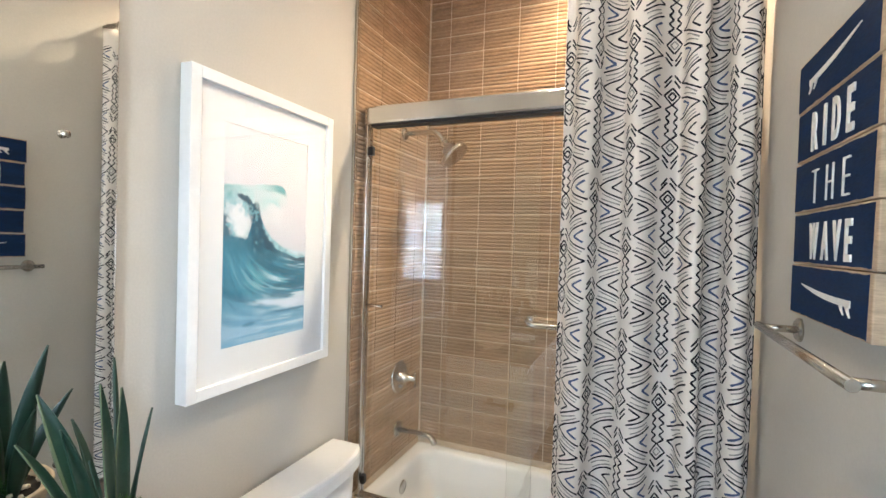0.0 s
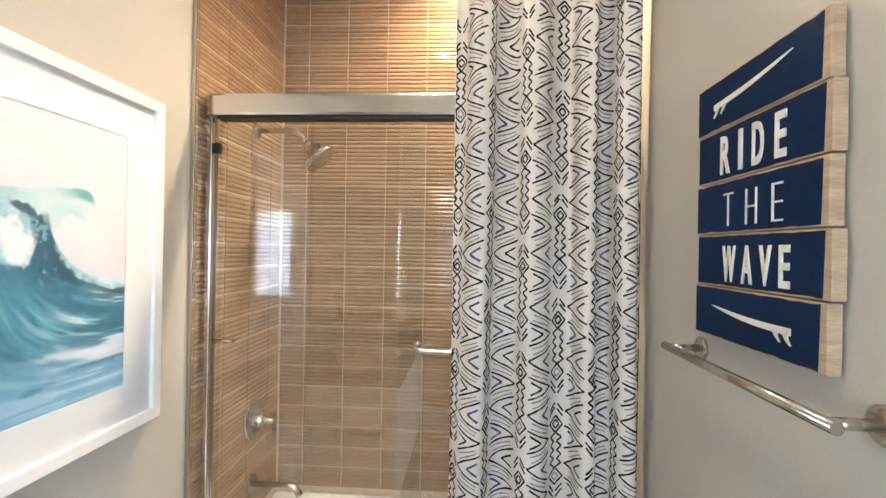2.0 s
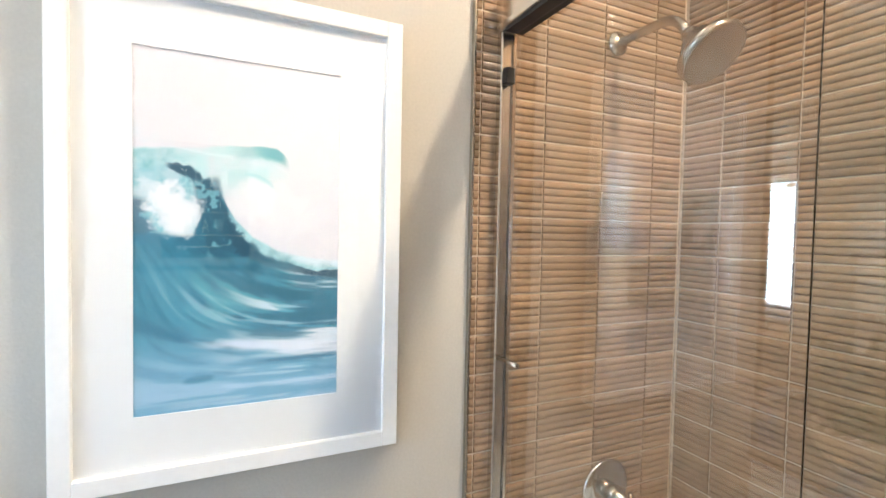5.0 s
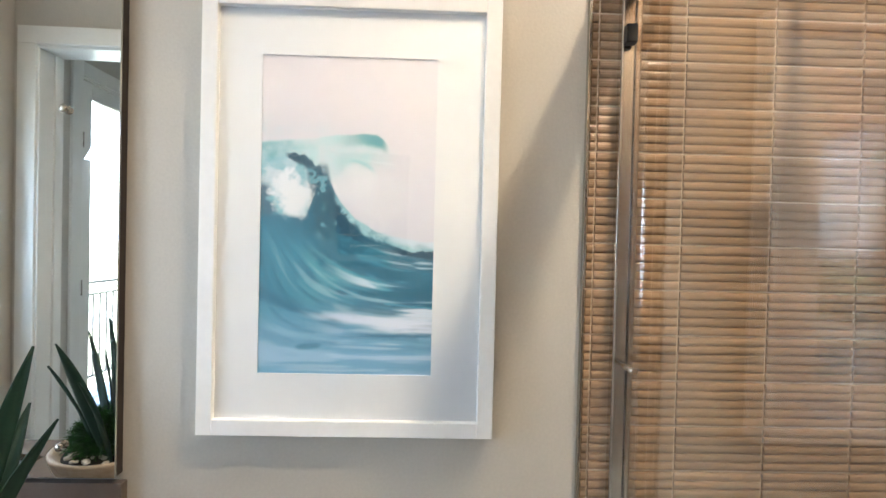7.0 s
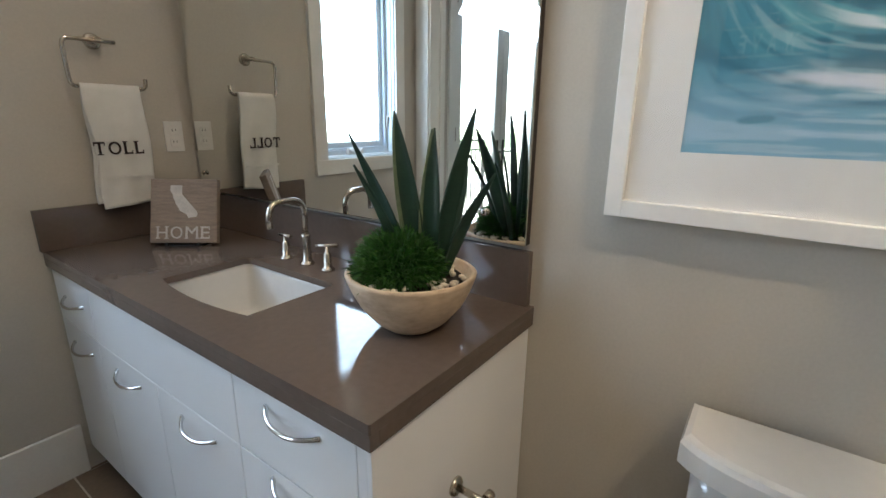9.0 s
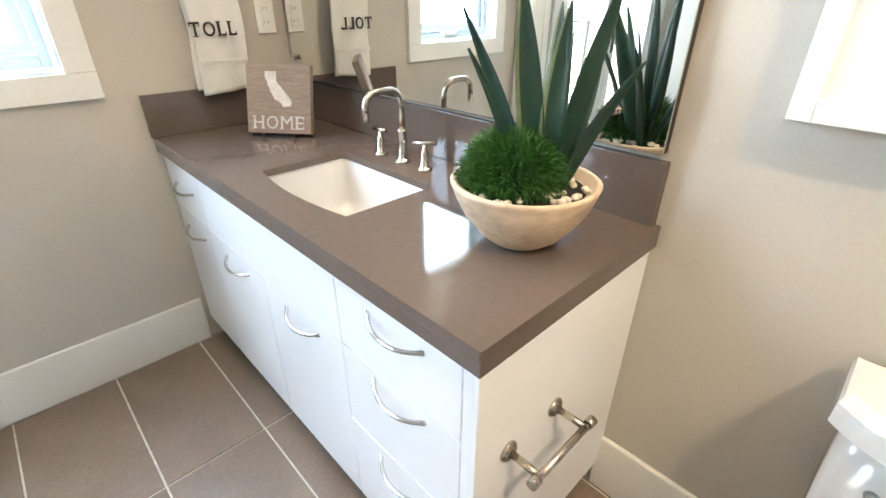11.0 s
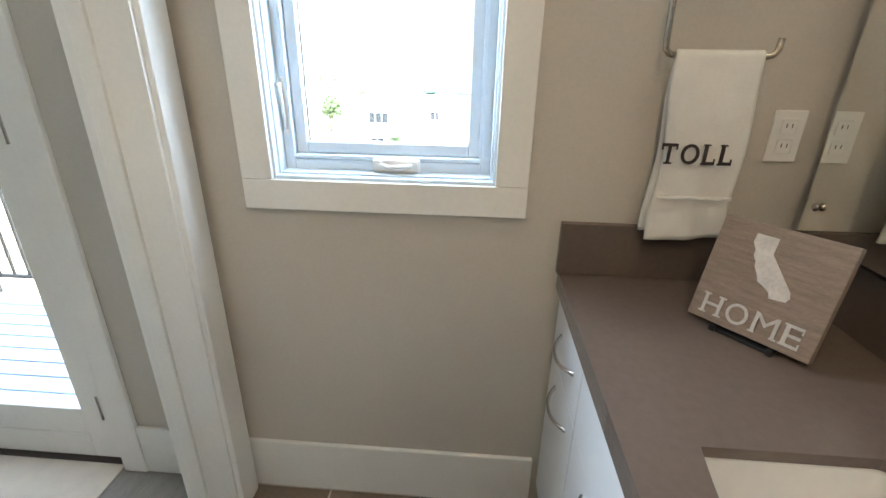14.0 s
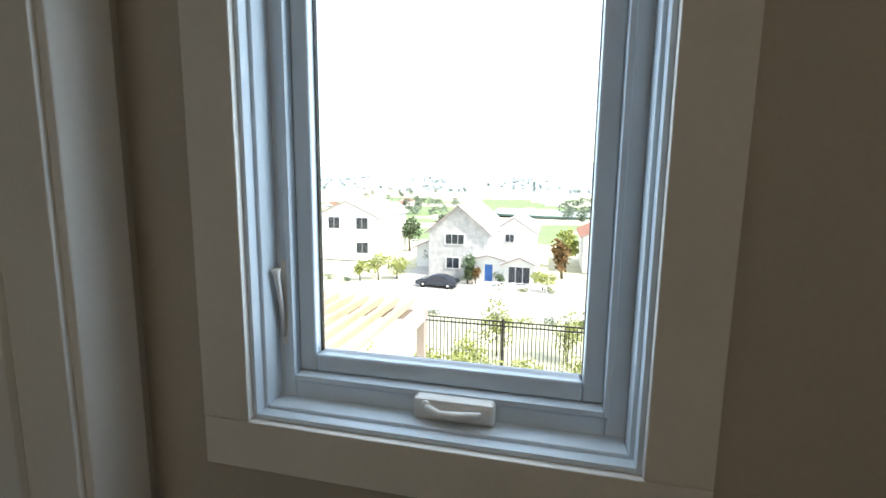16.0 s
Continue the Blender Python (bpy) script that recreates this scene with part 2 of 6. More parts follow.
def mesh_of(name, bm, material):
    me = bpy.data.meshes.new(name)
    bm.to_mesh(me)
    bm.free()
    for q in material if isinstance(material, (list, tuple)) else [material]:
        me.materials.append(q)
    return me


def part(name, bm, material, parent, label=""):
    ob = new(name, mesh_of(name, bm, material))
    ob.parent = parent
    return tagged(ob, label)


def piece(name, me, parent, at):
    ob = new(name, me)
    ob.parent = parent
    ob.location = at
    return ob


def thing(name, at, label, category, group="", turn=0.0):
    ob = new(name)
    ob.empty_display_size = 0.05
    ob.matrix_basis = pose(*at, 0, 0, turn)
    return tagged(ob, label, category, group)


def setting(name, bm, material, label, category):
    return tagged(new(name, mesh_of(name, bm, material)), label, category, kind="structure")


def letters(text, width, height, weight=0.0, depth=0.0015, gap=1.0):
    """Flat letters centred on the origin in the xy plane, as a bmesh."""
    cu = bpy.data.curves.new("text", "FONT")
    cu.body, cu.size, cu.extrude, cu.offset = text, 1.0, 0.02, weight
    cu.resolution_u = 4
    cu.space_character = gap
    ob = new("text", cu)
    me = bpy.data.meshes.new_from_object(ob.evaluated_get(bpy.context.evaluated_depsgraph_get()))
    bm = bmesh.new()
    bm.from_mesh(me)
    bpy.data.objects.remove(ob)
    bpy.data.curves.remove(cu)
    bpy.data.meshes.remove(me)
    xs, ys = [v.co.x for v in bm.verts], [v.co.y for v in bm.verts]
    sx, sy = width / (max(xs) - min(xs)), height / (max(ys) - min(ys))
    cx, cy = (max(xs) + min(xs)) / 2, (max(ys) + min(ys)) / 2
    for v in bm.verts:
        v.co = Vector(((v.co.x - cx) * sx, (v.co.y - cy) * sy, v.co.z / 0.02 * depth))
    return bm


SERIFS = {"T": ((0.24, 0, 0.76, 0.075), (0, 0.70, 0.075, 1), (0.925, 0.70, 1, 1)),
          "L": ((-0.12, 0.925, 0.44, 1), (-0.12, 0, 0.2, 0.075), (0.92, 0, 1, 0.30)),
          "H": ((-0.12, 0.925, 0.28, 1), (-0.12, 0, 0.28, 0.075), (0.72, 0.925, 1.12, 1), (0.72, 0, 1.12, 0.075)),
          "M": ((-0.09, 0, 0.20, 0.075), (0.80, 0, 1.09, 0.075)),
          "E": ((-0.12, 0.925, 0.2, 1), (-0.12, 0, 0.2, 0.075), (0.91, 0, 1, 0.28), (0.91, 0.72, 1, 1)), "O": ()}
ADVANCE = {"T": 0.80, "O": 0.92, "L": 0.62, "H": 0.82, "M": 0.96, "E": 0.66}


def slab_word(text, width, height, weight, depth):
    """Seriffed capitals in a row centred on the origin, one bmesh for each."""
    wide = [ADVANCE[ch] * height for ch in text]
    space = 0.24 * height
    total = sum(wide) + space * (len(text) - 1)
    at, out = -total / 2, []
    for ch, cw in zip(text, wide):
        bm = letters(ch, cw, height, weight, depth)
        for x0, y0, x1, y1 in SERIFS[ch]:
            box = bmesh.ops.create_cube(bm, size=1)["verts"]
            for v in box:
                v.co = Vector(((x0 + (x1 - x0) * (v.co.x + 0.5) - 0.5) * cw, (y0 + (y1 - y0) * (v.co.y + 0.5) - 0.5) * height, v.co.z * depth * 1.8))
        for v in bm.verts:
            v.co.x = (v.co.x + at + cw / 2) * width / total
        out.append(bm)
        at += cw + space
    return out


# ---- large structure ----
XW, XE, YS, YN, H = -1.15, 0.375, -0.805, 2.47, 3.2
TUB_Y = 1.705
WT = 0.155
WX0, WX1, WZ0, WZ1 = -0.394, 0.170, 1.092, 2.475
DY0, DY1, DH = -0.69, 0.12, 2.53
FX0, FX1, FYN = XE + WT, 4.2, 3.0
FD0, FD1 = 0.88, 2.40


def wall_with_hole(u0, u1, z0, z1, h0, h1, hz0, hz1, make):
    bm = bmesh.new()
    for a, b, c, d in ((u0, h0, z0, z1), (h1, u1, z0, z1), (h0, h1, hz1, z1), (h0, h1, z0, hz0)):
        if b - a > 1e-4 and d - c > 1e-4:
            make(bm, a, b, c, d)
    return bm


setting("wall_west", B(XW - 0.2, XW, YS, YN + 0.1, 0, H), PAINT, "warm grey painted plaster wall behind the vanity", "wall")
bm = wall_with_hole(XW - 0.2, XE, 0, H, WX0, WX1, WZ0, WZ1, lambda m, a, b, c, d: box(m, a, b, YS - 0.2, YS, c, d))
setting("wall_south", bm, PAINT, "warm grey painted wall with a casement window", "wall")
bm = wall_with_hole(YS, YN + 0.1, 0, H, DY0, DY1, 0, DH, lambda m, a, b, c, d: box(m, XE, XE + WT, a, b, c, d))
setting("wall_east", bm, PAINT, "warm grey painted wall with a tall doorway", "wall")
setting("wall_north", B(XW, XE, YN, YN + 0.1, 0, H), PAINT, "plain wall behind the shower tiles", "wall")
setting("ceiling", B(XW - 0.2, FX1, YS - 0.2, FYN, H, H + 0.2), CEIL, "pale matt painted ceiling", "ceiling")
floor = setting("floor", B(XW - 0.2, XE, YS - 0.2, YN + 0.1, -0.2, -0.004), GROUT, "taupe porcelain tile floor with pale grout", "floor")
setting("baseboard", B(-0.566, XE, YS, YS + 0.015, 0, 0.2, 0.004), TRIM, "tall white painted baseboard", "baseboard")
setting("baseboard", B(XW, XW + 0.015, 0.695, TUB_Y - 0.01, 0, 0.2, 0.004), TRIM, "tall white painted baseboard behind the toilet", "baseboard")
setting("baseboard", B(XE - 0.015, XE, DY1 + 0.09, TUB_Y - 0.01, 0, 0.2, 0.004), TRIM, "tall white painted baseboard", "baseboard")

# the next room, seen through the doorway and in the mirror
setting("floor_bedroom", B(XE, FX1, YS - 0.2, FYN, -0.2, -0.001), OAK, "grey oak floor of the next room", "floor")
setting("carpet_bedroom", B(0.87, FX1 - 0.02, YS - 0.02, FYN - 0.02, -0.001, 0.006, 0.002), CARPET, "cream carpet of the next room", "carpet")
bm = wall_with_hole(XE + WT, FX1, 0, H, FD0 - 0.04, FD1 + 0.04, 0, DH + 0.03, lambda m, a, b, c, d: box(m, a, b, YS - 0.2, YS - 0.015, c, d))
setting("wall_bedroom_south", bm, PAINT, "warm grey wall round the french doors", "wall")
setting("wall_bedroom_east", B(FX1, FX1 + 0.15, YS - 0.2, FYN, 0, H), PAINT, "plain warm grey wall", "wall")
setting("wall_bedroom_west", B(XE, XE + WT, YN + 0.1, FYN + 0.1, 0, H), PAINT, "plain warm grey wall", "wall")
setting("wall_bedroom_north", B(XE + WT, FX1, FYN - 0.02, FYN + 0.1, 0, H), PAINT, "plain warm grey wall", "wall")
setting("baseboard", B(FX0, 0.775, YS - 0.015, YS, 0, 0.2, 0.004), TRIM, "tall white painted baseboard beside the french doors", "baseboard")

# doorway lining and casings
door = thing("door_1", (XE, DY0, 0), "white painted doorway lining with flat casings", "doorway")
door["kind"] = "structure"
door.matrix_basis = Matrix.Identity(4)
part("jamb", B(XE - 0.004, FX0 + 0.004, DY0 - 0.002, DY0 + 0.014, 0, DH, 0.002), TRIM, door)
part("jamb", B(XE - 0.004, FX0 + 0.004, DY1 - 0.014, DY1 + 0.002, 0, DH, 0.002), TRIM, door)
part("head_jamb", B(XE - 0.004, FX0 + 0.004, DY0 + 0.014, DY1 - 0.014, DH - 0.016, DH + 0.001, 0.002), TRIM, door)
for sx0, sx1 in ((XE - 0.019, XE - 0.0005), (FX0 + 0.0005, FX0 + 0.019)):
    part("casing", B(sx0, sx1, DY0 - 0.088, DY0 + 0.004, 0, DH, 0.003), TRIM, door)
    part("casing", B(sx0, sx1, DY1 - 0.004, DY1 + 0.088, 0, DH, 0.003), TRIM, door)
    part("head_casing", B(sx0, sx1, DY0 - 0.088, DY1 + 0.088, DH + 0.0005, DH + 0.092, 0.003), TRIM, door)
part("door_stop", B(XE + 0.09, XE + 0.13, DY0 + 0.0135, DY0 + 0.026, 0, DH - 0.02, 0.002), TRIM, door)

# casement window
win = thing("window_1", (0, 0, 0), "white vinyl casement window in flat white casing", "window")
win["kind"] = "structure"
CW = 0.08
YC = YS + 0.02
part("casing", B(WX0 - CW, WX0, YS - 0.001, YC, WZ0 - 0.001, WZ1, 0.002), TRIM, win)
part("casing", B(WX1, WX1 + CW, YS - 0.001, YC, WZ0 - 0.001, WZ1, 0.002), TRIM, win)
part("casing", B(WX0 - CW, WX1 + CW, YS - 0.001, YC, WZ0 - CW, WZ0 - 0.0015, 0.002), TRIM, win)
part("casing", B(WX0 - CW, WX1 + CW, YS - 0.001, YC, WZ1 + 0.0005, WZ1 + CW, 0.002), TRIM, win)


def ring(x0, x1, z0, z1, w, y0, y1, bev=0.003):
    """A square frame of four mitre-less bars in the xz plane."""
    bm = bmesh.new()
    box(bm, x0, x0 + w, y0, y1, z0, z1, bev)
    box(bm, x1 - w, x1, y0, y1, z0, z1, bev)
    box(bm, x0 + w, x1 - w, y0, y1, z0, z0 + w, bev)
    box(bm, x0 + w, x1 - w, y0, y1, z1 - w, z1, bev)
    return bm


part("lining", ring(WX0 - 0.001, WX1 + 0.001, WZ0 - 0.001, WZ1 + 0.001, 0.008, YS - 0.03, YS + 0.008, 0.001), VINYL, win)
part("window_frame", ring(WX0, WX1, WZ0, WZ1, 0.013, YS - 0.06, YS - 0.012, 0.002), VINYL, win)
part("window_frame", ring(WX0, WX1, WZ0, WZ1, 0.040, YS - 0.15, YS - 0.052, 0.003), VINYL, win)
part("frame_step", ring(WX0 + 0.034, WX1 - 0.031, WZ0 + 0.042, WZ1 - 0.034, 0.009, YS - 0.095, YS - 0.047, 0.0015), VINYL, win)
part("sash_step", ring(WX0 + 0.060, WX1 - 0.056, WZ0 + 0.070, WZ1 - 0.058, 0.008, YS - 0.095, YS - 0.073, 0.002), VINYL, win)
part("sash", ring(WX0 + 0.042, WX1 - 0.038, WZ0 + 0.052, WZ1 - 0.04, 0.030, YS - 0.105, YS - 0.068, 0.004), VINYL, win)
part("glazing_bead", ring(WX0 + 0.068, WX1 - 0.064, WZ0 + 0.076, WZ1 - 0.064, 0.005, YS - 0.100, YS - 0.086, 0.001), BLACK, win)
pane = part("pane", B(WX0 + 0.066, WX1 - 0.062, YS - 0.096, YS - 0.090, WZ0 + 0.074, WZ1 - 0.062), CLEAR, win)
pane.visible_shadow = False
bm = B(-0.200, -0.078, YS - 0.055, YS - 0.028, WZ0 + 0.014, WZ0 + 0.048, 0.006)
crank = part("crank_cover", bm, PLASTIC, win, "white plastic crank housing")
bm = bmesh.new()
pipe(bm, [(-0.098, YS - 0.026, WZ0 + 0.038), (-0.12, YS - 0.022, WZ0 + 0.029), (-0.15, YS - 0.021, WZ0 + 0.031), (-0.182, YS - 0.021, WZ0 + 0.036)], [0.005, 0.0055, 0.006, 0.004])
part("crank_handle", bm, PLASTIC, crank)
bm = bmesh.new()
lathe(bm, [(0, 0), (0.006, 0), (0.0055, 0.004), (0, 0.005)], 16, pose(-0.098, YS - 0.028, WZ0 + 0.04, -90, 0, 0))
part("knob", bm, PLASTIC, crank)
bm = B(0.138, 0.152, YS - 0.056, YS - 0.050, WZ0 + 0.10, WZ0 + 0.24, 0.002)
lock = part("sash_lock", bm, PLASTIC, win, "white plastic locking lever")
bm = bmesh.new()
pipe(bm, [(0.147, YS - 0.048, WZ0 + 0.115), (0.147, YS - 0.043, WZ0 + 0.17), (0.148, YS - 0.036, WZ0 + 0.215), (0.149, YS - 0.034, WZ0 + 0.228)], [0.003, 0.004, 0.005, 0.008])
part("lever", bm, PLASTIC, lock)

# woven shade drawn up in the top of the window
shade = thing("roman_shade", (0, 0, 0), "woven beige roman shade drawn up under the window head", "window shade")
part("valance", B(WX0 + 0.012, WX1 - 0.012, YS - 0.05, YS - 0.035, 2.30, WZ1 - 0.01, 0.004), SHEER, shade)
part("panel", B(WX0 + 0.014, WX1 - 0.014, YS - 0.051, YS - 0.0485, 2.06, 2.31), SHEER, shade)
for k in range(4):
    part("fold", B(WX0 + 0.014, WX1 - 0.014, YS - 0.060 + 0.004 * k, YS - 0.030 - 0.003 * k, 1.985 + 0.03 * k, 2.025 + 0.03 * k, 0.006), SHEER, shade)
shade.location = (0, 0, 0)

# ---- shower ----
tw = 0.2025
th = 0.1025
ROWS_N = 28
Z0T = 0.426


def tile_mesh(w, name):
    """A glazed tile with five raised ribs, lying in the xz plane, its face towards -y."""
    bm = bmesh.new()
    prof = [(0.0016, 0.0050), (0.0018, 0.0000)]
    n, z0 = 5, 0.0018
    p = (th - 2 * z0) / n
    for k in range(n):
        z = z0 + k * p
        prof += [(z + 0.0006, -0.0005), (z + 0.0022, -0.0038), (z + p * 0.35, -0.0054), (z + p * 0.65, -0.0054), (z + p - 0.0022, -0.0038), (z + p - 0.0006, -0.0005)]
    prof += [(th - 0.0018, 0.0000), (th - 0.0016, 0.0050)]
    a = [bm.verts.new((0.0024, y, z)) for z, y in prof]
    b = [bm.verts.new((w - 0.0024, y, z)) for z, y in prof]
    for i in range(len(prof) - 1):
        bm.faces.new((a[i], b[i], b[i + 1], a[i + 1]))
    bm.faces.new(a)
    bm.faces.new(b[::-1])
    bmesh.ops.recalc_face_normals(bm, faces=bm.faces[:])
    return mesh_of(name, bm, WALL_TILE)


TILE = tile_mesh(tw, "tile")
g = 0.006
shower_n = setting("wall_shower_back", B(XW, XE, YN - g, YN - 0.0005, Z0T - 0.3, H), TILE_GROUT, "ribbed tan glazed tile wall behind the bathtub", "tiled wall")
shower_w = setting("wall_shower_side", B(XW + 0.0005, XW + g, TUB_Y, YN - g - 0.001, 0, H), TILE_GROUT, "ribbed tan glazed tile wall with the shower fittings", "tiled wall")
shower_e = setting("wall_shower_end", B(XE - g, XE - 0.0005, TUB_Y, YN - g - 0.001, 0, H), TILE_GROUT, "ribbed tan glazed tile wall at the tub end", "tiled wall")
setting("trim_tile_edge", B(XW + 0.0005, XW + 0.016, TUB_Y - 0.006, TUB_Y - 0.0005, 0, H, 0.001), NICKEL, "slim metal edge strip beside the tiles", "trim")

# ---- bathtub ----
tub = thing("bathtub", (0, 0, 0), "white alcove bathtub behind sliding glass doors", "bathtub")


def rrect(x0, x1, y0, y1, r, n=6):
    out = []
    for cx, cy, a0 in ((x1 - r, y1 - r, 0), (x0 + r, y1 - r, 90), (x0 + r, y0 + r, 180), (x1 - r, y0 + r, 270)):
        out += [(cx + r * math.cos(radians(a0 + 90 * k / n)), cy + r * math.sin(radians(a0 + 90 * k / n))) for k in range(n + 1)]
    return out


def loft(bm, loops, close_last=True, close_first=False, smooth=True):
    rings = [[bm.verts.new(p) for p in lp] for lp in loops]
    k = len(rings[0])
    for a, b in zip(rings, rings[1:]):
        for i in range(k):
            bm.faces.new((a[i], a[(i + 1) % k], b[(i + 1) % k], b[i])).smooth = smooth
    if close_last:
        bm.faces.new(rings[-1])
    if close_first:
        bm.faces.new(rings[0][::-1])
    bmesh.ops.recalc_face_normals(bm, faces=bm.faces[:])
    return bm


RIM = 0.40
x0, x1, y0, y1 = XW + 0.012, XE - 0.012, TUB_Y, YN - 0.012
spec = [(0, 0.0, 0.02), (0, RIM - 0.01, 0.02), (0.004, RIM - 0.002, 0.02), (0.012, RIM, 0.02), (0.062, RIM, 0.08), (0.072, RIM - 0.006, 0.08), (0.080, RIM - 0.03, 0.08), (0.10, 0.22, 0.10), (0.13, 0.10, 0.12), (0.19, 0.07, 0.12)]
loops = [[(u, v, z) for u, v in rrect(x0 + d, x1 - d, y0 + d, y1 - d, r)] for d, z, r in spec]
part("shell", loft(bmesh.new(), loops, True, True), CERAMIC, tub)
bm = bmesh.new()
lathe(bm, [(0, 0), (0.034, 0), (0.036, 0.004), (0.030, 0.010), (0, 0.012)], 24, pose(XW + 0.098, 2.09, 0.32, 0, 90, 0))
part("overflow_plate", bm, CHROME, tub, "round chrome overflow plate")

# ---- sliding glass doors ----
enc = thing("shower_door", (0, 0, 0), "frameless sliding glass tub doors under a polished metal header", "shower door")
bm = B(XW + 0.017, XE - 0.017, 1.752, 1.822, 2.113, 2.196, 0.012)
part("header", bm, HEADER, enc)
part("gasket", B(XW + 0.06, XE - 0.06, 1.760, 1.815, 2.104, 2.1125), BLACK, enc)
part("jamb", B(XW + 0.017, XW + 0.042, 1.762, 1.812, RIM + 0.022, 2.1125, 0.004), HEADER, enc)
part("jamb", B(XE - 0.042, XE - 0.017, 1.762, 1.812, RIM + 0.022, 2.1125, 0.004), HEADER, enc)
part("bottom_track", B(XW + 0.017, XE - 0.017, 1.758, 1.816, RIM + 0.0005, RIM + 0.022, 0.004), HEADER, enc)
for a, b, y in ((XW + 0.046, -0.33, 1.795), (-0.425, XE - 0.046, 1.775)):
    gp = part("glass_panel", B(a, b, y - 0.004, y + 0.004, RIM + 0.026, 2.108, 0.001), SHOWER_GLASS, enc)
    gp.visible_shadow = False
part("bumper", B(XW + 0.046, XW + 0.068, 1.762, 1.786, 1.978, 2.018, 0.003), BLACK, enc)
part("bumper", B(XW + 0.046, XW + 0.068, 1.762, 1.786, 0.48, 0.52, 0.003), BLACK, enc)
bm = bmesh.new()
pipe(bm, [(XW + 0.05, 1.768, 1.300), (XW + 0.135, 1.768, 1.300)], 0.006)
part("pull_pin", bm, NICKEL, enc, "small metal pull pin")
bm = bmesh.new()
pipe(bm, [(-0.352, 1.772, 1.302), (-0.352, 1.735, 1.302), (-0.345, 1.722, 1.297), (-0.325, 1.717, 1.292), (0.0, 1.717, 1.292), (0.255, 1.717, 1.292), (0.275, 1.722, 1.297), (0.282, 1.735, 1.302), (0.282, 1.772, 1.302)], 0.011)
part("towel_bar", bm, NICKEL, enc)
for xx in (-0.352, 0.282):
    bm = bmesh.new()
    lathe(bm, [(0, 0), (0.014, 0), (0.014, 0.012), (0, 0.012)], 20, pose(xx, 1.780, 1.302, -90, 0, 0))
    part("glass_clamp", bm, NICKEL, enc)

# ---- shower fittings on the side wall ----
def turned_x(bm, prof, x, y, z, seg=32):
    return lathe(bm, prof, seg, pose(x, y, z, 0, 90, 0))


XT = XW + 0.0152
sh = thing("wall_shower", (XT, 2.17, 2.165), "brushed nickel shower head on a bent arm", "shower head")
part("flange", turned_x(bmesh.new(), [(0, 0), (0.034, 0), (0.034, 0.004), (0.022, 0.012), (0.012, 0.018), (0, 0.018)], 0, 0, 0), NICKEL, sh)
bm = bmesh.new()
arc = [(0.0, 0, 0)] + [(0.150, 0, 0.0)] + [(0.150 + 0.075 * math.sin(radians(a)), 0, -0.075 * (1 - math.cos(radians(a)))) for a in (12, 24, 36, 48, 56)]
tip = Vector(arc[-1])
dirn = Vector((math.cos(radians(56)), 0, -math.sin(radians(56))))
arc.append(tuple(tip + dirn * 0.03))
part("arm", pipe(bm, arc, 0.0125, 16), NICKEL, sh)
bm = bmesh.new()
e = tip + dirn * 0.025
ang = math.degrees(math.atan2(dirn.x, -dirn.z))
lathe(bm, [(0, 0), (0.013, 0), (0.016, 0.008), (0.013, 0.016), (0.018, 0.022), (0.030, 0.030), (0.030, 0.056), (0.056, 0.062), (0.058, 0.068), (0.056, 0.078), (0.050, 0.080), (0, 0.080)], 36, Matrix.Translation(e) @ pose(0, 0, 0, 0, 180 - 42, 0) @ Matrix.Scale(1.35, 4))
part("head", bm, NICKEL, sh)
vl = thing("shower_valve", (XT, 2.175, 0.86), "round chrome shower valve plate with a lever", "shower valve")
part("plate", turned_x(bmesh.new(), [(0, 0), (0.085, 0), (0.087, 0.004), (0.080, 0.010), (0.030, 0.013), (0, 0.013)], 0, 0, 0, 48), CHROME, vl)
part("stem", turned_x(bmesh.new(), [(0.028, 0.012), (0.028, 0.05), (0.022, 0.055), (0.017, 0.058), (0.013, 0.095), (0.009, 0.10), (0, 0.10)], 0, 0, 0), NICKEL, vl)
part("lever", pipe(bmesh.new(), [(0.098, 0, 0.035), (0.098, 0, -0.045)], 0.006), NICKEL, vl)
part("diverter", turned_x(bmesh.new(), [(0, 0.01), (0.010, 0.01), (0.010, 0.022), (0.007, 0.026), (0, 0.026)], 0, 0.0, -0.05), CHROME, vl)
sp = thing("tub_spout", (XT, 2.175, 0.575), "brushed nickel tub spout with a turned-down tip", "tub spout")
part("flange", turned_x(bmesh.new(), [(0, 0), (0.042, 0), (0.043, 0.004), (0.036, 0.010), (0.018, 0.014), (0, 0.014)], 0, 0, 0), NICKEL, sp)
part("spout", pipe(bmesh.new(), [(0.005, 0, 0), (0.16, 0, 0), (0.185, 0, -0.003), (0.205, 0, -0.014), (0.218, 0, -0.032), (0.222, 0, -0.042)], [0.013, 0.013, 0.014, 0.015, 0.016, 0.016], 18), NICKEL, sp)

# ---- shower curtain ----
CU = thing("shower_curtain", (0, 0, 0), "cream shower curtain printed with black zigzags and blue-grey chevrons", "shower curtain")
CX0, CX1, CZ0, CZ1, CY = -0.222, 0.362, 0.10, 2.66, 1.585
CS = 0.90
FRONTS = [(-0.5, 0.0), (0.0, 0.14), (0.5, 0.285), (1.0, 0.42), (1.5, 0.60), (2.0, 0.71), (2.5, 0.80), (3.0, 0.92), (3.4, 1.0)]


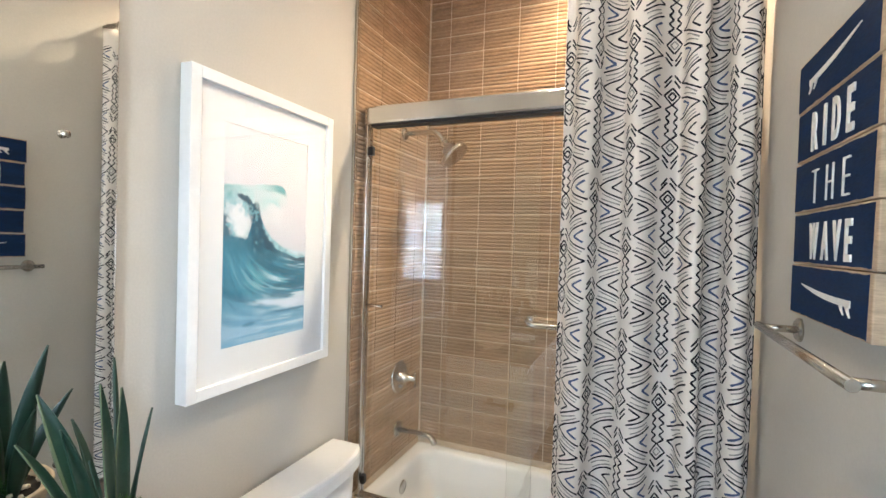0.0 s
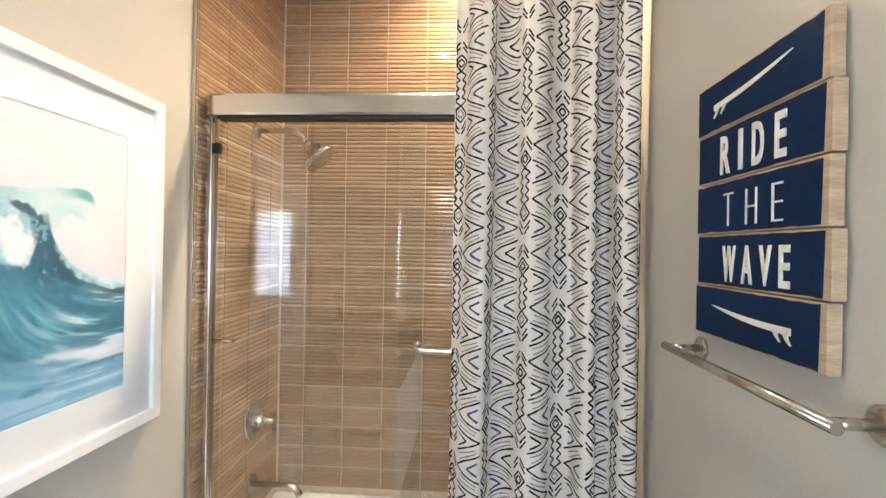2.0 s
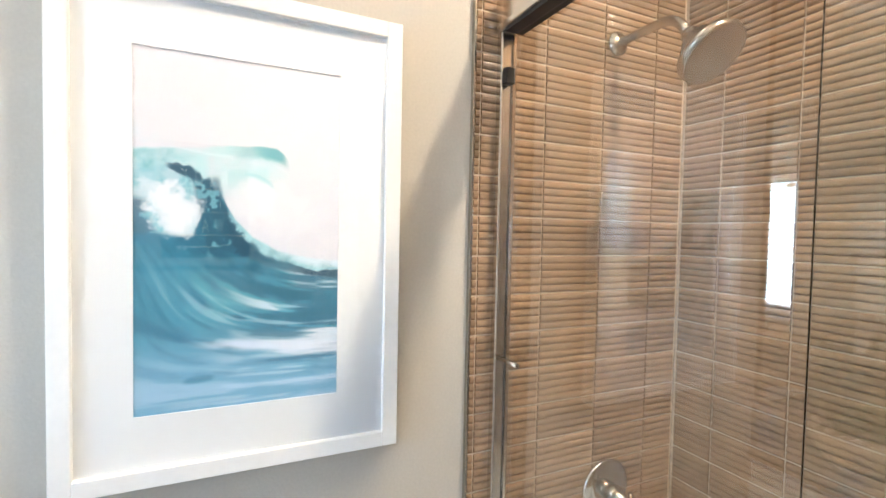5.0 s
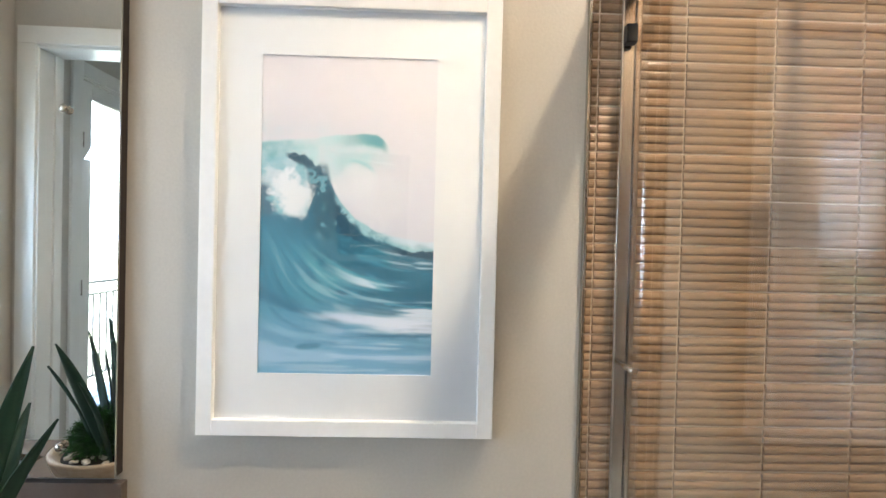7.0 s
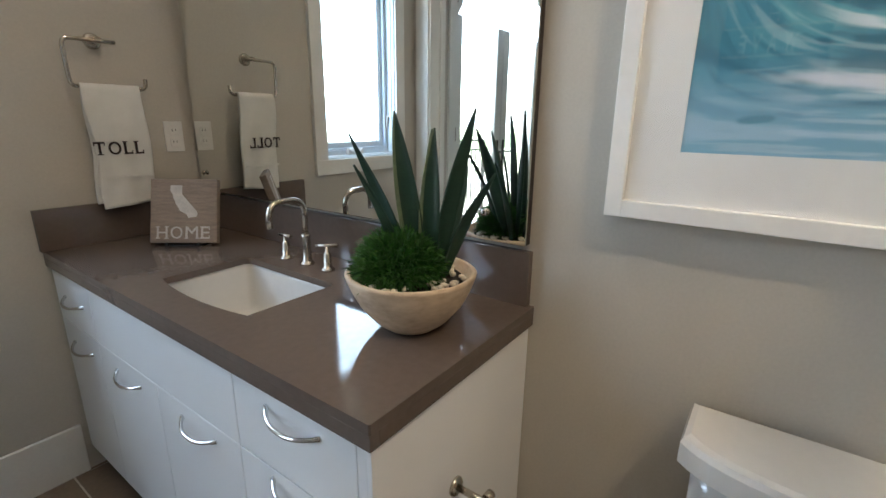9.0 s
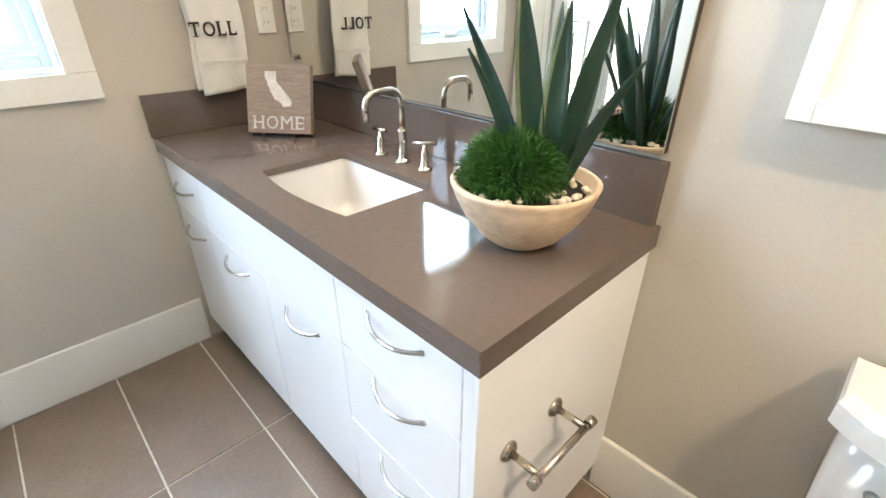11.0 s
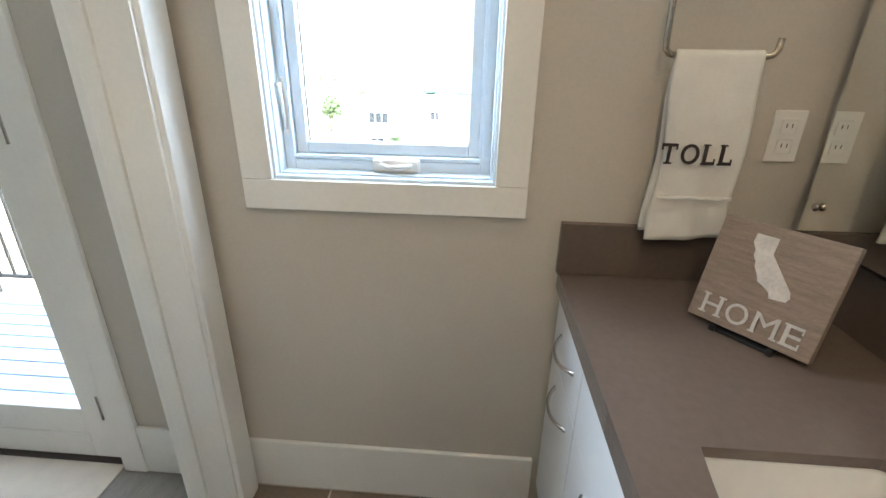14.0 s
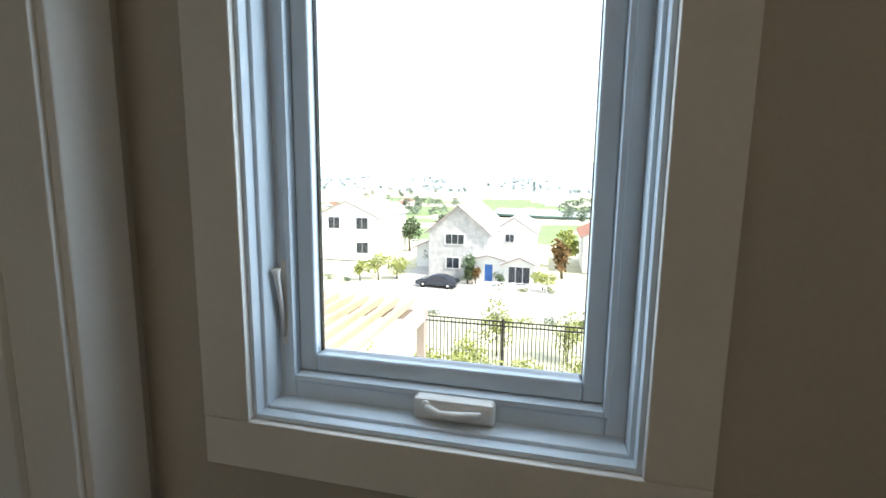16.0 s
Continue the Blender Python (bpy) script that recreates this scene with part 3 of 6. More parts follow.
def fold(q, z=1.4):
    """One level of the hanging cloth, q from 0 to 1 along the rod."""
    drop = (CZ1 - z) / (CZ1 - CZ0)
    cyc = FRONTS[-1][0]
    for (c0, f0), (c1, f1) in zip(FRONTS, FRONTS[1:]):
        if q <= f1:
            cyc = c0 + (c1 - c0) * (q - f0) / (f1 - f0)
            break
    cyc += 0.05 * math.sin(1.9 * z + 5 * q)
    ph = 2 * math.pi * cyc
    amp = 0.037 + 0.006 * drop + 0.005 * math.sin(7 * q + 1.1 * z)
    x = CX0 + (CX1 - CX0) * q + 0.006 * math.sin(ph * 2 + 0.5) - 0.012 * drop * (1 - q)
    y = CY - amp * math.cos(ph) + 0.004 * math.sin(2.1 * ph + 3 * z) + 0.006 * math.sin(1.3 * z + 4 * q)
    return x, y


_q = [k / 600 for k in range(601)]
_xy = [fold(q) for q in _q]
_run = [0.0]
for (xa, ya), (xb, yb_) in zip(_xy, _xy[1:]):
    _run.append(_run[-1] + math.hypot(xb - xa, yb_ - ya))
_run = [r * CS / _run[-1] for r in _run]


def cloth(s, z):
    """The hanging cloth: s runs along the cloth, z up; a point on its face."""
    q = float(np.interp(s, _run, _q))
    x, y = fold(q, z)
    return Vector((x, y, z))


bm = bmesh.new()
NS, NZ = 260, 64
grid = [[bm.verts.new(cloth(CS * i / NS, CZ0 + (CZ1 - CZ0) * j / NZ)) for i in range(NS + 1)] for j in range(NZ + 1)]
for j in range(NZ):
    for i in range(NS):
        bm.faces.new((grid[j][i], grid[j][i + 1], grid[j + 1][i + 1], grid[j + 1][i])).smooth = True
cl = part("cloth", bm, LINEN, CU)
sol = cl.modifiers.new("thick", "SOLIDIFY")
sol.thickness, sol.offset = 0.0012, -1.0


def ink(lines, width, name, material):
    """Printed strokes that lie on the cloth."""
    bm = bmesh.new()
    off = 0.0009
    for pts in lines:
        for (s0, z0), (s1, z1) in zip(pts, pts[1:]):
            if max(s0, s1) < 0.004 or min(s0, s1) > CS - 0.004:
                continue
            L = math.hypot(s1 - s0, z1 - z0)
            n = max(2, int(abs(s1 - s0) / 0.0045) + 1)
            ds, dz = (s1 - s0) / L, (z1 - z0) / L
            prev = None
            for k in range(n + 1):
                t = k / n
                s, z = s0 + (s1 - s0) * t, z0 + (z1 - z0) * t
                s = min(max(s, 0.003), CS - 0.003)
                w = width * (0.8 + 0.35 * noise.noise((s * 60, z * 60, 0)))
                row = []
                for q in (-w, w):
                    ss, zz = s - dz * q, z + ds * q
                    p = cloth(ss, zz)
                    d = cloth(ss + 0.001, zz) - p
                    nrm = Vector((d.y, -d.x, 0)).normalized()
                    row.append(bm.verts.new(p + nrm * off))
                if prev:
                    bm.faces.new((prev[0], row[0], row[1], prev[1])).smooth = True
                prev = row
    return tagged(part(name, bm, material, CU), kind="stuff")


rnd = random.Random(4)
black, grey, blue = [], [], []
REP, PV = 0.146, 0.163


def jit(a):
    return a + rnd.uniform(-0.0022, 0.0022)


c = -0.012
col = 0
while c < CS:
    nw = 0.056
    mid, b = c + nw / 2, nw / 2 - 0.005
    lift = rnd.uniform(-0.012, 0.012)
    # chain of diamonds, zigzags and paired strokes
    z = CZ0 + lift - PV * (col % 2)
    while z < CZ1 - 0.35:
        if z < CZ0:
            z += PV * 2
        for dz in (0.030, 0.193):
            hd = 0.027
            for sg in (-1, 1):
                black.append([(mid, z + dz - hd), (mid + sg * jit(b), jit(z + dz)), (mid, z + dz + hd)])
                (grey if dz < 0.1 else black).append([(mid, z + dz - hd * 0.5), (mid + sg * b * 0.5, z + dz), (mid, z + dz + hd * 0.5)])
        for sg in (-1, 1):
            zig = [(mid + sg * 0.001, z + 0.057)]
            for q in range(1, 8):
                zig.append((mid + sg * jit(b * 0.8 if q % 2 else 0.005), z + 0.057 + q * 0.1085 / 8))
            zig.append((mid + sg * 0.001, z + 0.1655))
            black.append(zig)
            for dz, dd in ((0.218, 0.026), (0.234, 0.026), (0.332, -0.026), (0.316, -0.026)):
                black.append([(mid + sg * jit(b), z + dz), (mid + sg * 0.004, jit(z + dz + dd))])
        z += 2 * PV
    # wide column of nested chevrons that point to and fro
    u0, u1 = c + nw + 0.001, c + REP - 0.003
    z = CZ0 + lift + 0.152
    k = 0
    while z < CZ1 - 0.06:
        right = k % 2 == 0
        d = 1 if right else -1
        tip_s, back = (u1, u0) if right else (u0, u1)
        hh = 0.035 if right else 0.043
        for s_ in (-1, 1):
            black.append([(jit(back), z + s_ * hh), (back + (tip_s - back) * 0.62, z + s_ * hh * (0.38 + 0.10 * (not right))), (tip_s, z)])
        grey.append([(back + d * 0.010, z + hh + 0.008), (tip_s - d * 0.014, z + 0.022)])
        grey.append([(back + d * 0.010, z - hh - 0.008), (tip_s - d * 0.014, z - 0.022)])
        tgt = blue if (k + col) % 2 else black
        q = back + d * 0.042
        tgt.append([(q - d * 0.034, z + 0.020), (q, jit(z)), (q - d * 0.034, z - 0.020)])
        z += PV / 2
        k += 1
    c += REP
    col += 1
ink(black, 0.0034, "black_print", INK)
ink(grey, 0.0025, "grey_print", INK_GREY)
ink(blue, 0.0040, "blue_print", INK_BLUE)
part("rod", pipe(bmesh.new(), [(XW + 0.004, CY, CZ1 + 0.025), (XE - 0.004, CY, CZ1 + 0.025)], 0.0125), NICKEL, CU)
for k in range(7):
    xx = CX0 + 0.03 + k * 0.088
    bm = bmesh.new()
    pipe(bm, [(xx, CY + 0.02 * math.cos(a), CZ1 + 0.012 + 0.028 * math.sin(a)) for a in [2 * math.pi * q / 14 for q in range(15)]], 0.0018, 8)
    part("hook", bm, NICKEL, CU)

# ---- towel bar and sign on the east wall ----
tb = thing("towel_bar", (XE, 1.02, 1.425), "brushed nickel wall towel bar under the sign", "towel bar")
for yy in (-0.237, 0.237):
    part("flange", lathe(bmesh.new(), [(0, 0), (0.027, 0), (0.027, 0.005), (0.022, 0.009), (0.010, 0.010), (0, 0.010)], 28, pose(0, yy, 0, 0, -90, 0)), NICKEL, tb)
    part("post", pipe(bmesh.new(), [(-0.006, yy, 0), (-0.078, yy, 0)], 0.0085), NICKEL, tb)
part("bar", pipe(bmesh.new(), [(-0.075, -0.256, 0), (-0.075, 0.262, 0)], 0.0095), NICKEL, tb)

SY0, SY1, SZ0, SZ1 = 0.846, 1.232, 1.468, 2.012
sg = thing("wall_sign", (XE, (SY0 + SY1) / 2, SZ0), "navy plank sign with white surf lettering", "sign")
nb = 5
bh = (SZ1 - SZ0) / nb
hw = (SY1 - SY0) / 2
FX = -0.026


def to_sign(bm, u, v):
    """Letters drawn in the xy plane turned to face the room."""
    m = Matrix(((0, 0, -1, FX - 0.0022), (-1, 0, 0, u), (0, 1, 0, v), (0, 0, 0, 1)))
    bmesh.ops.transform(bm, matrix=m, verts=bm.verts[:])
    bmesh.ops.recalc_face_normals(bm, faces=bm.faces[:])
    return bm


for i in range(nb):
    z0 = i * bh
    sh_y = (0.003, -0.004, 0.002, -0.002, 0.004)[i]
    bd = part("board", B(FX, -0.004, -hw + sh_y, hw + sh_y, z0 + 0.0012, z0 + bh - 0.0012, 0.002), SIGN_WOOD, sg)
    # ragged navy paint that leaves the wood bare at its edges
    bm = bmesh.new()
    up, dn = [], []
    for k in range(41):
        t = k / 40
        y = -hw + sh_y + 0.013 + (2 * hw - 0.015) * t
        up.append((y, z0 + bh - 0.004 - 0.0035 * abs(noise.noise((t * 9, i * 3.3, 0)))))
        dn.append((y, z0 + 0.004 + 0.0035 * abs(noise.noise((t * 9, i * 3.3, 7)))))
    dn[0] = (dn[0][0] + 0.003, dn[0][1])
    prism(bm, up + dn[::-1], FX + 0.0005, FX - 0.0008, lambda u, v, d: (d, u, v))
    part("paint", bm, NAVY, bd, "ragged navy paint")


SHAPE = {"R": 0.50, "I": 0.17, "D": 0.50, "E": 0.42, "T": 0.50, "H": 0.50, "W": 0.74, "A": 0.54, "V": 0.54}
for row, txt, w, h, wt, du, dv in ((3, "RIDE", 0.197, 0.078, 0.018, -0.001, -0.002), (2, "THE", 0.178, 0.066, -0.028, -0.005, -0.006), (1, "WAVE", 0.197, 0.072, 0.018, -0.014, -0.006)):
    wide = [SHAPE[ch] * h * (0.82 if row != 2 else 0.98) for ch in txt]
    space = (w - sum(wide)) / (len(txt) - 1)
    at = -w / 2
    for ch, cw in zip(txt, wide):
        bm = letters(ch, cw, h, wt)
        bmesh.ops.translate(bm, vec=(at + cw / 2, 0, 0), verts=bm.verts[:])
        part("letter", to_sign(bm, du, row * bh + bh / 2 + dv), SIGN_WHITE, sg, "white painted letter")
        at += cw + space


def surfboard(tail, tip, belly, fin):
    """A slim board from its tail to its pointed tip, with two raked fins under the tail: outlines in (right, up)."""
    n = 16
    (x0, z0), (x1, z1) = tail, tip
    up, dn = [], []
    for k in range(n + 1):
        t = k / n
        x, z = x0 + (x1 - x0) * t, z0 + (z1 - z0) * t - belly * math.sin(math.pi * t)
        th_ = 0.0062 * (1 - t ** 2.2) ** 0.8 + 0.0004
        up.append((x, z + th_ * 0.8))
        dn.append((x, z - th_))
    fins = []
    for q in (0.0, 0.026):
        x, z = x0 + fin * (0.006 + q), z0 - 0.005 + (z1 - z0) * q / abs(x1 - x0)
        fins.append([(x, z), (x + fin * 0.014, z), (x + fin * 0.007, z - 0.009), (x - fin * 0.005, z - 0.018), (x - fin * 0.008, z - 0.017), (x - fin * 0.001, z - 0.008)])
    return [up + dn[::-1]] + fins


for row, tail, tip, belly, fin in ((4, (-0.122, -0.004), (0.118, 0.020), 0.004, 1), (0, (0.122, -0.004), (-0.118, 0.012), 0.005, -1)):
    bm = bmesh.new()
    for outline in surfboard(tail, tip, belly, fin):
        prism(bm, outline, FX - 0.0007, FX - 0.0025, lambda u, v, d, r=row: (d, 0.006 - u, r * bh + bh * 0.52 + v))
    part("surfboard", bm, SIGN_WHITE, sg, "white surfboard shape")

# ---- framed wave print ----
PY0, PY1, PZ0, PZ1 = 0.868, 1.502, 1.124, 2.072
pf = thing("framed_print", (XW, (PY0 + PY1) / 2, PZ0), "white framed print of a breaking blue wave", "picture")
hw, hh = (PY1 - PY0) / 2, PZ1 - PZ0
fw = 0.034
for a, b, c, d in ((-hw, -hw + fw, 0, hh), (hw - fw, hw, 0, hh), (-hw + fw, hw - fw, 0, fw), (-hw + fw, hw - fw, hh - fw, hh)):
    part("frame_bar", B(0.003, 0.047, a, b, c, d, 0.002), FRAME_WHITE, pf)
part("backing", B(0.002, 0.0255, -hw + 0.01, hw - 0.01, 0.01, hh - 0.01), MATBOARD, pf)
pu0, pu1, pz0, pz1 = 0.992 - 1.185, 1.366 - 1.185, 1.256 - PZ0, 1.940 - PZ0
bm = bmesh.new()
for a, b, c, d in ((-hw + 0.02, pu0, 0.02, hh - 0.02), (pu1, hw - 0.02, 0.02, hh - 0.02), (pu0, pu1, 0.02, pz0), (pu0, pu1, pz1, hh - 0.02)):
    box(bm, 0.0300, 0.0335, a, b, c, d)
part("mat_board", bm, MATBOARD, pf)


def lattice(ix, iy, seed):
    h = (ix.astype(np.int64) * 374761393 + iy.astype(np.int64) * 668265263 + seed * 1442695041) & 0xFFFFFFFF
    h = ((h ^ (h >> 13)) * 1274126177) & 0xFFFFFFFF
    return ((h ^ (h >> 16)) & 0xFFFF) / 32767.5 - 1.0


def value_noise(x, y, seed):
    ix, iy = np.floor(x), np.floor(y)
    fx, fy = x - ix, y - iy
    fx, fy = fx * fx * (3 - 2 * fx), fy * fy * (3 - 2 * fy)
    a, b = lattice(ix, iy, seed), lattice(ix + 1, iy, seed)
    c, d = lattice(ix, iy + 1, seed), lattice(ix + 1, iy + 1, seed)
    return (a + (b - a) * fx) * (1 - fy) + (c + (d - c) * fx) * fy


def fbm(x, y, seed=0, o=5):
    return sum(value_noise(x * 2 ** i + 7.3 * i, y * 2 ** i + 3.1 * i, seed + i) / 2 ** i for i in range(o)) * 0.55


def smooth(a, b, x):
    t = np.clip((x - a) / (b - a), 0, 1)
    return t * t * (3 - 2 * t)


def over(c, ink_, k):
    return c + (np.array(ink_) - c) * np.clip(k, 0, 1)[..., None]


def wave(u, v):
    """The print: u to the right, v up, both 0 to 1. A breaking wave that throws its lip to the right over a streaked sea."""
    n1, n2, n3 = fbm(u * 6, v * 11, 1), fbm(u * 17, v * 31, 2), fbm(u * 42, v * 76, 3, 3)
    c = np.zeros(u.shape + (3,)) + np.array((0.56, 0.545, 0.60))
    c = over(c, (0.60, 0.56, 0.59), smooth(0.5, 1.0, v) + 0.3 * n1)
    # haze of spray blown back over the lip
    c = over(c, (0.46, 0.56, 0.62), 0.6 * smooth(0.735, 0.75, v) * smooth(0.84, 0.76, v) * smooth(0.42, 0.05, u + 0.3 * n1) * (0.5 + n2))
    top = np.interp(u, (0, 0.2, 0.4, 0.58, 0.66, 0.70, 0.74), (0.730, 0.740, 0.752, 0.760, 0.757, 0.742, 0.715)) + 0.004 * n2
    # pale curtain of water under the lip, fading out to the right
    low_ = np.interp(u, (0, 0.25, 0.45, 0.6, 0.75, 0.9), (0.62, 0.655, 0.62, 0.63, 0.66, 0.70))
    k = smooth(top + 0.003, top - 0.008, v) * smooth(low_ - 0.03, low_ + 0.04, v + 0.03 * n1) * smooth(0.86, 0.58, u + 0.10 * n1)
    c = over(c, (0.40, 0.56, 0.59), k * (0.72 + 0.5 * n2))
    # darker teal on the lip's end and at its root
    k = smooth(top + 0.003, top - 0.006, v) * smooth(top - 0.050, top - 0.022, v + 0.014 * n2) * smooth(0.40, 0.60, u) * smooth(0.735, 0.68, u)
    c = over(c, (0.10, 0.29, 0.33), k * (0.85 + 0.4 * n1))
    k = smooth(top + 0.002, top - 0.012, v) * smooth(0.645, 0.70, v + 0.03 * n2) * smooth(0.34, 0.16, u + 0.14 * n1)
    c = over(c, (0.17, 0.36, 0.40), k * (0.55 + 0.9 * n2))
    # ragged water round the first burst
    k = smooth(0.34, 0.26, u + 0.06 * n1) * smooth(0.70, 0.67, v + 0.03 * n2) * smooth(0.44, 0.50, v)
    c = over(c, (0.20, 0.40, 0.47), k * (0.75 + 0.8 * n2))
    c = over(c, (0.020, 0.090, 0.150), smooth(0.02, -0.10, u - 0.11 + (v - 0.56) * 1.1 + 0.10 * n2 + 0.05 * n3) * smooth(0.615, 0.57, v + 0.02 * n2) * 0.9)
    # the sea: streamlines that fall from the left and flatten to the right
    edge = np.interp(u, (0, 0.26, 0.33, 0.40, 0.455, 0.54, 0.67, 0.84, 1.0), (0.50, 0.50, 0.60, 0.605, 0.547, 0.495, 0.455, 0.433, 0.424)) + 0.003 * n2
    inside = smooth(edge + 0.003, edge - 0.006, v)
    w = v - 0.30 * (1 - u) ** 2.3 * smooth(0.02, 0.5, v)
    st = fbm(u * 2.2, w * 34, 11, 5)
    ln = fbm(u * 3.0 + 4, w * 70, 17, 4)
    sea = np.zeros(c.shape) + np.array((0.055, 0.215, 0.31))
    sea = over(sea, (0.10, 0.31, 0.385), smooth(-0.1, 0.5, n1 + 0.4 * st) * smooth(0.15, 0.35, v))
    sea = over(sea, (0.025, 0.125, 0.20), smooth(0.36, 0.50, v + 0.10 * n1 + 0.06 * st))
    sea = over(sea, (0.16, 0.33, 0.475), smooth(0.27, 0.08, v + 0.05 * st))
    sea = over(sea, (0.33, 0.47, 0.60), smooth(-0.05, 0.45, st) * smooth(0.26, 0.04, v) * 0.7)
    sea = over(sea, (0.020, 0.10, 0.17), smooth(0.05, 0.36, -st + 0.3 * n2) * 0.75 * smooth(0.05, 0.20, v) * (0.35 + 0.65 * smooth(0.15, 0.5, u)))
    sea = over(sea, (0.62, 0.63, 0.70), (0.35 + 0.65 * smooth(-0.15, 0.2, -ln)) * smooth(0.08, 0.36, st + 0.30 * (u - 0.72)) * smooth(0.30, 0.72, u) * smooth(0.415, 0.36, v) * smooth(0.07, 0.16, v) * 0.9)
    sea = over(sea, (0.020, 0.11, 0.18), smooth(0.08, 0.32, ln) * 0.8 * smooth(0.06, 0.20, v) * (0.4 + 0.6 * u))
    sea = over(sea, (0.50, 0.60, 0.68), smooth(0.14, 0.45, -ln) * 0.55 * smooth(0.46, 0.32, v) * (0.3 + 0.7 * u))
    # pale foot of the shoulder above its dark crest line
    crest = np.interp(u, (0, 0.38, 0.46, 0.526, 0.60, 0.70, 0.84, 1.0), (0.60, 0.56, 0.500, 0.468, 0.442, 0.418, 0.394, 0.381))
    sea = over(sea, (0.30, 0.50, 0.56), smooth(crest - 0.004, crest + 0.010, v + 0.010 * n2) * smooth(0.38, 0.46, u) * (0.75 + 0.6 * n2))
    sea = over(sea, (0.58, 0.64, 0.70), smooth(crest + 0.006, crest + 0.03, v + 0.012 * n2) * smooth(0.55, 0.85, u) * 0.8)
    c = c + (sea - c) * inside[..., None]
    # thick dark rib and the crest that runs from it to the right edge
    wd = np.interp(u, (0.13, 0.18, 0.30, 0.38, 0.46, 0.60, 0.80, 1.0), (0.006, 0.014, 0.026, 0.048, 0.040, 0.024, 0.010, 0.011))
    rib = np.interp(u, (0.13, 0.18, 0.24, 0.30, 0.345, 0.40, 0.46, 0.526, 0.60, 0.70, 0.84, 1.0), (0.690, 0.682, 0.672, 0.650, 0.605, 0.535, 0.490, 0.455, 0.430, 0.408, 0.389, 0.380))
    r = np.abs(v - rib + 0.006 * n2) / wd
    c = over(c, (0.012, 0.060, 0.105), smooth(1.15, 0.60, r + 0.45 * n3 + 0.25 * n2) * smooth(0.13, 0.17, u) * (0.95 - 0.5 * smooth(0.5, 0.62, u) * smooth(0.84, 0.70, u)))
    k = smooth(0.075, 0.045, np.abs(u - 0.345 - 0.30 * (0.58 - v))) * smooth(0.665, 0.64, v + 0.02 * n2) * smooth(0.40, 0.47, v)
    c = over(c, (0.018, 0.085, 0.135), k * (0.9 + 0.5 * n2))
    c = over(c, (0.18, 0.38, 0.45), k * smooth(0.15, 0.5, n3 + n2) * 0.7)
    # dark wedge on the left, a pale band, a dark spot
    q = np.abs(v - (0.262 - 0.26 * u)) / np.interp(u, (0, 0.24, 0.36), (0.034, 0.012, 0.003))
    c = over(c, (0.030, 0.13, 0.21), smooth(1.2, 0.3, q + 0.4 * n2) * smooth(0.36, 0.20, u) * 0.85)
    q = np.abs(v - (0.205 - 0.055 * u + 0.006 * n2)) / (0.010 + 0.012 * u)
    c = over(c, (0.62, 0.64, 0.72), smooth(1.3, 0.2, q + 0.5 * ln) * smooth(0.20, 0.5, u) * 0.85)
    c = over(c, (0.04, 0.15, 0.24), smooth(1.3, 0.3, np.abs(v - 0.122 - 0.006 * u + 0.004 * n2) / 0.008 + 0.6 * ln) * smooth(0.45, 0.75, u) * 0.8)
    c = over(c, (0.05, 0.19, 0.28), smooth(1.2, 0.4, ((u - 0.29) / 0.075) ** 2 + ((v - 0.089 - 0.05 * (u - 0.29)) / 0.011) ** 2 + 0.4 * n2) * 0.75)
    # bursts of spray
    for cu, cv, ru, rv, kk in ((0.175, 0.578, 0.120, 0.078, 1.0), (0.07, 0.622, 0.09, 0.030, 0.5), (0.235, 0.515, 0.05, 0.035, 0.7), (0.535, 0.595, 0.125, 0.075, 0.55), (0.70, 0.56, 0.16, 0.09, 0.35)):
        q = ((u - cu) / ru) ** 2 + ((v - cv) / rv) ** 2 + 0.40 * n1 + 0.55 * n2 + 0.55 * n3
        mask = 1.0 if cu < 0.4 else smooth(edge - 0.004, edge + 0.004, v)
        c = over(c, (0.64, 0.65, 0.68), smooth(1.20, 0.35, q) * kk * mask)
    # thin arc of water in the hollow
    q = np.abs(np.hypot((u - 0.53) / 0.135, (v - 0.590) / 0.085) - 1.0 + 0.05 * n2)
    c = over(c, (0.30, 0.50, 0.55), smooth(0.12, 0.02, q) * smooth(0.62, 0.66, v) * smooth(0.44, 0.56, u) * 0.7)
    return np.clip(c, 0.004, 0.9)


NU, NV = 300, 540
iu, iv = np.meshgrid(np.arange(NU + 1), np.arange(NV + 1))
uu, vv = iu.ravel() / NU, iv.ravel() / NV
verts = np.stack((np.full(uu.shape, 0.0310), pu0 - 0.002 + (pu1 - pu0 + 0.004) * uu, pz0 - 0.002 + (pz1 - pz0 + 0.004) * vv), 1).tolist()
cols = np.hstack((wave(uu, vv), np.ones((len(uu), 1))))
first = (iv[:-1, :-1] * (NU + 1) + iu[:-1, :-1]).ravel()
faces = np.stack((first, first + 1, first + NU + 2, first + NU + 1), 1).tolist()
me = bpy.data.meshes.new("print")
me.from_pydata(verts, [], faces)
ca = me.color_attributes.new("Col", "FLOAT_COLOR", "POINT")
ca.data.foreach_set("color", cols.astype(np.float32).ravel())
me.materials.append(colour_mat("wave_print", 0.55))
pr = new("print", me)
pr.parent = pf
tagged(pr, "blue and white print of a breaking wave")
gl = part("glazing", B(0.0400, 0.0425, -hw + fw - 0.003, hw - fw + 0.003, fw - 0.003, hh - fw + 0.003), CLEAR, pf)
gl.visible_shadow = False

# ---- toilet ----
TY = 1.335
to = thing("toilet", (XW, TY, 0), "white two-piece porcelain toilet with a bow-front tank", "toilet")


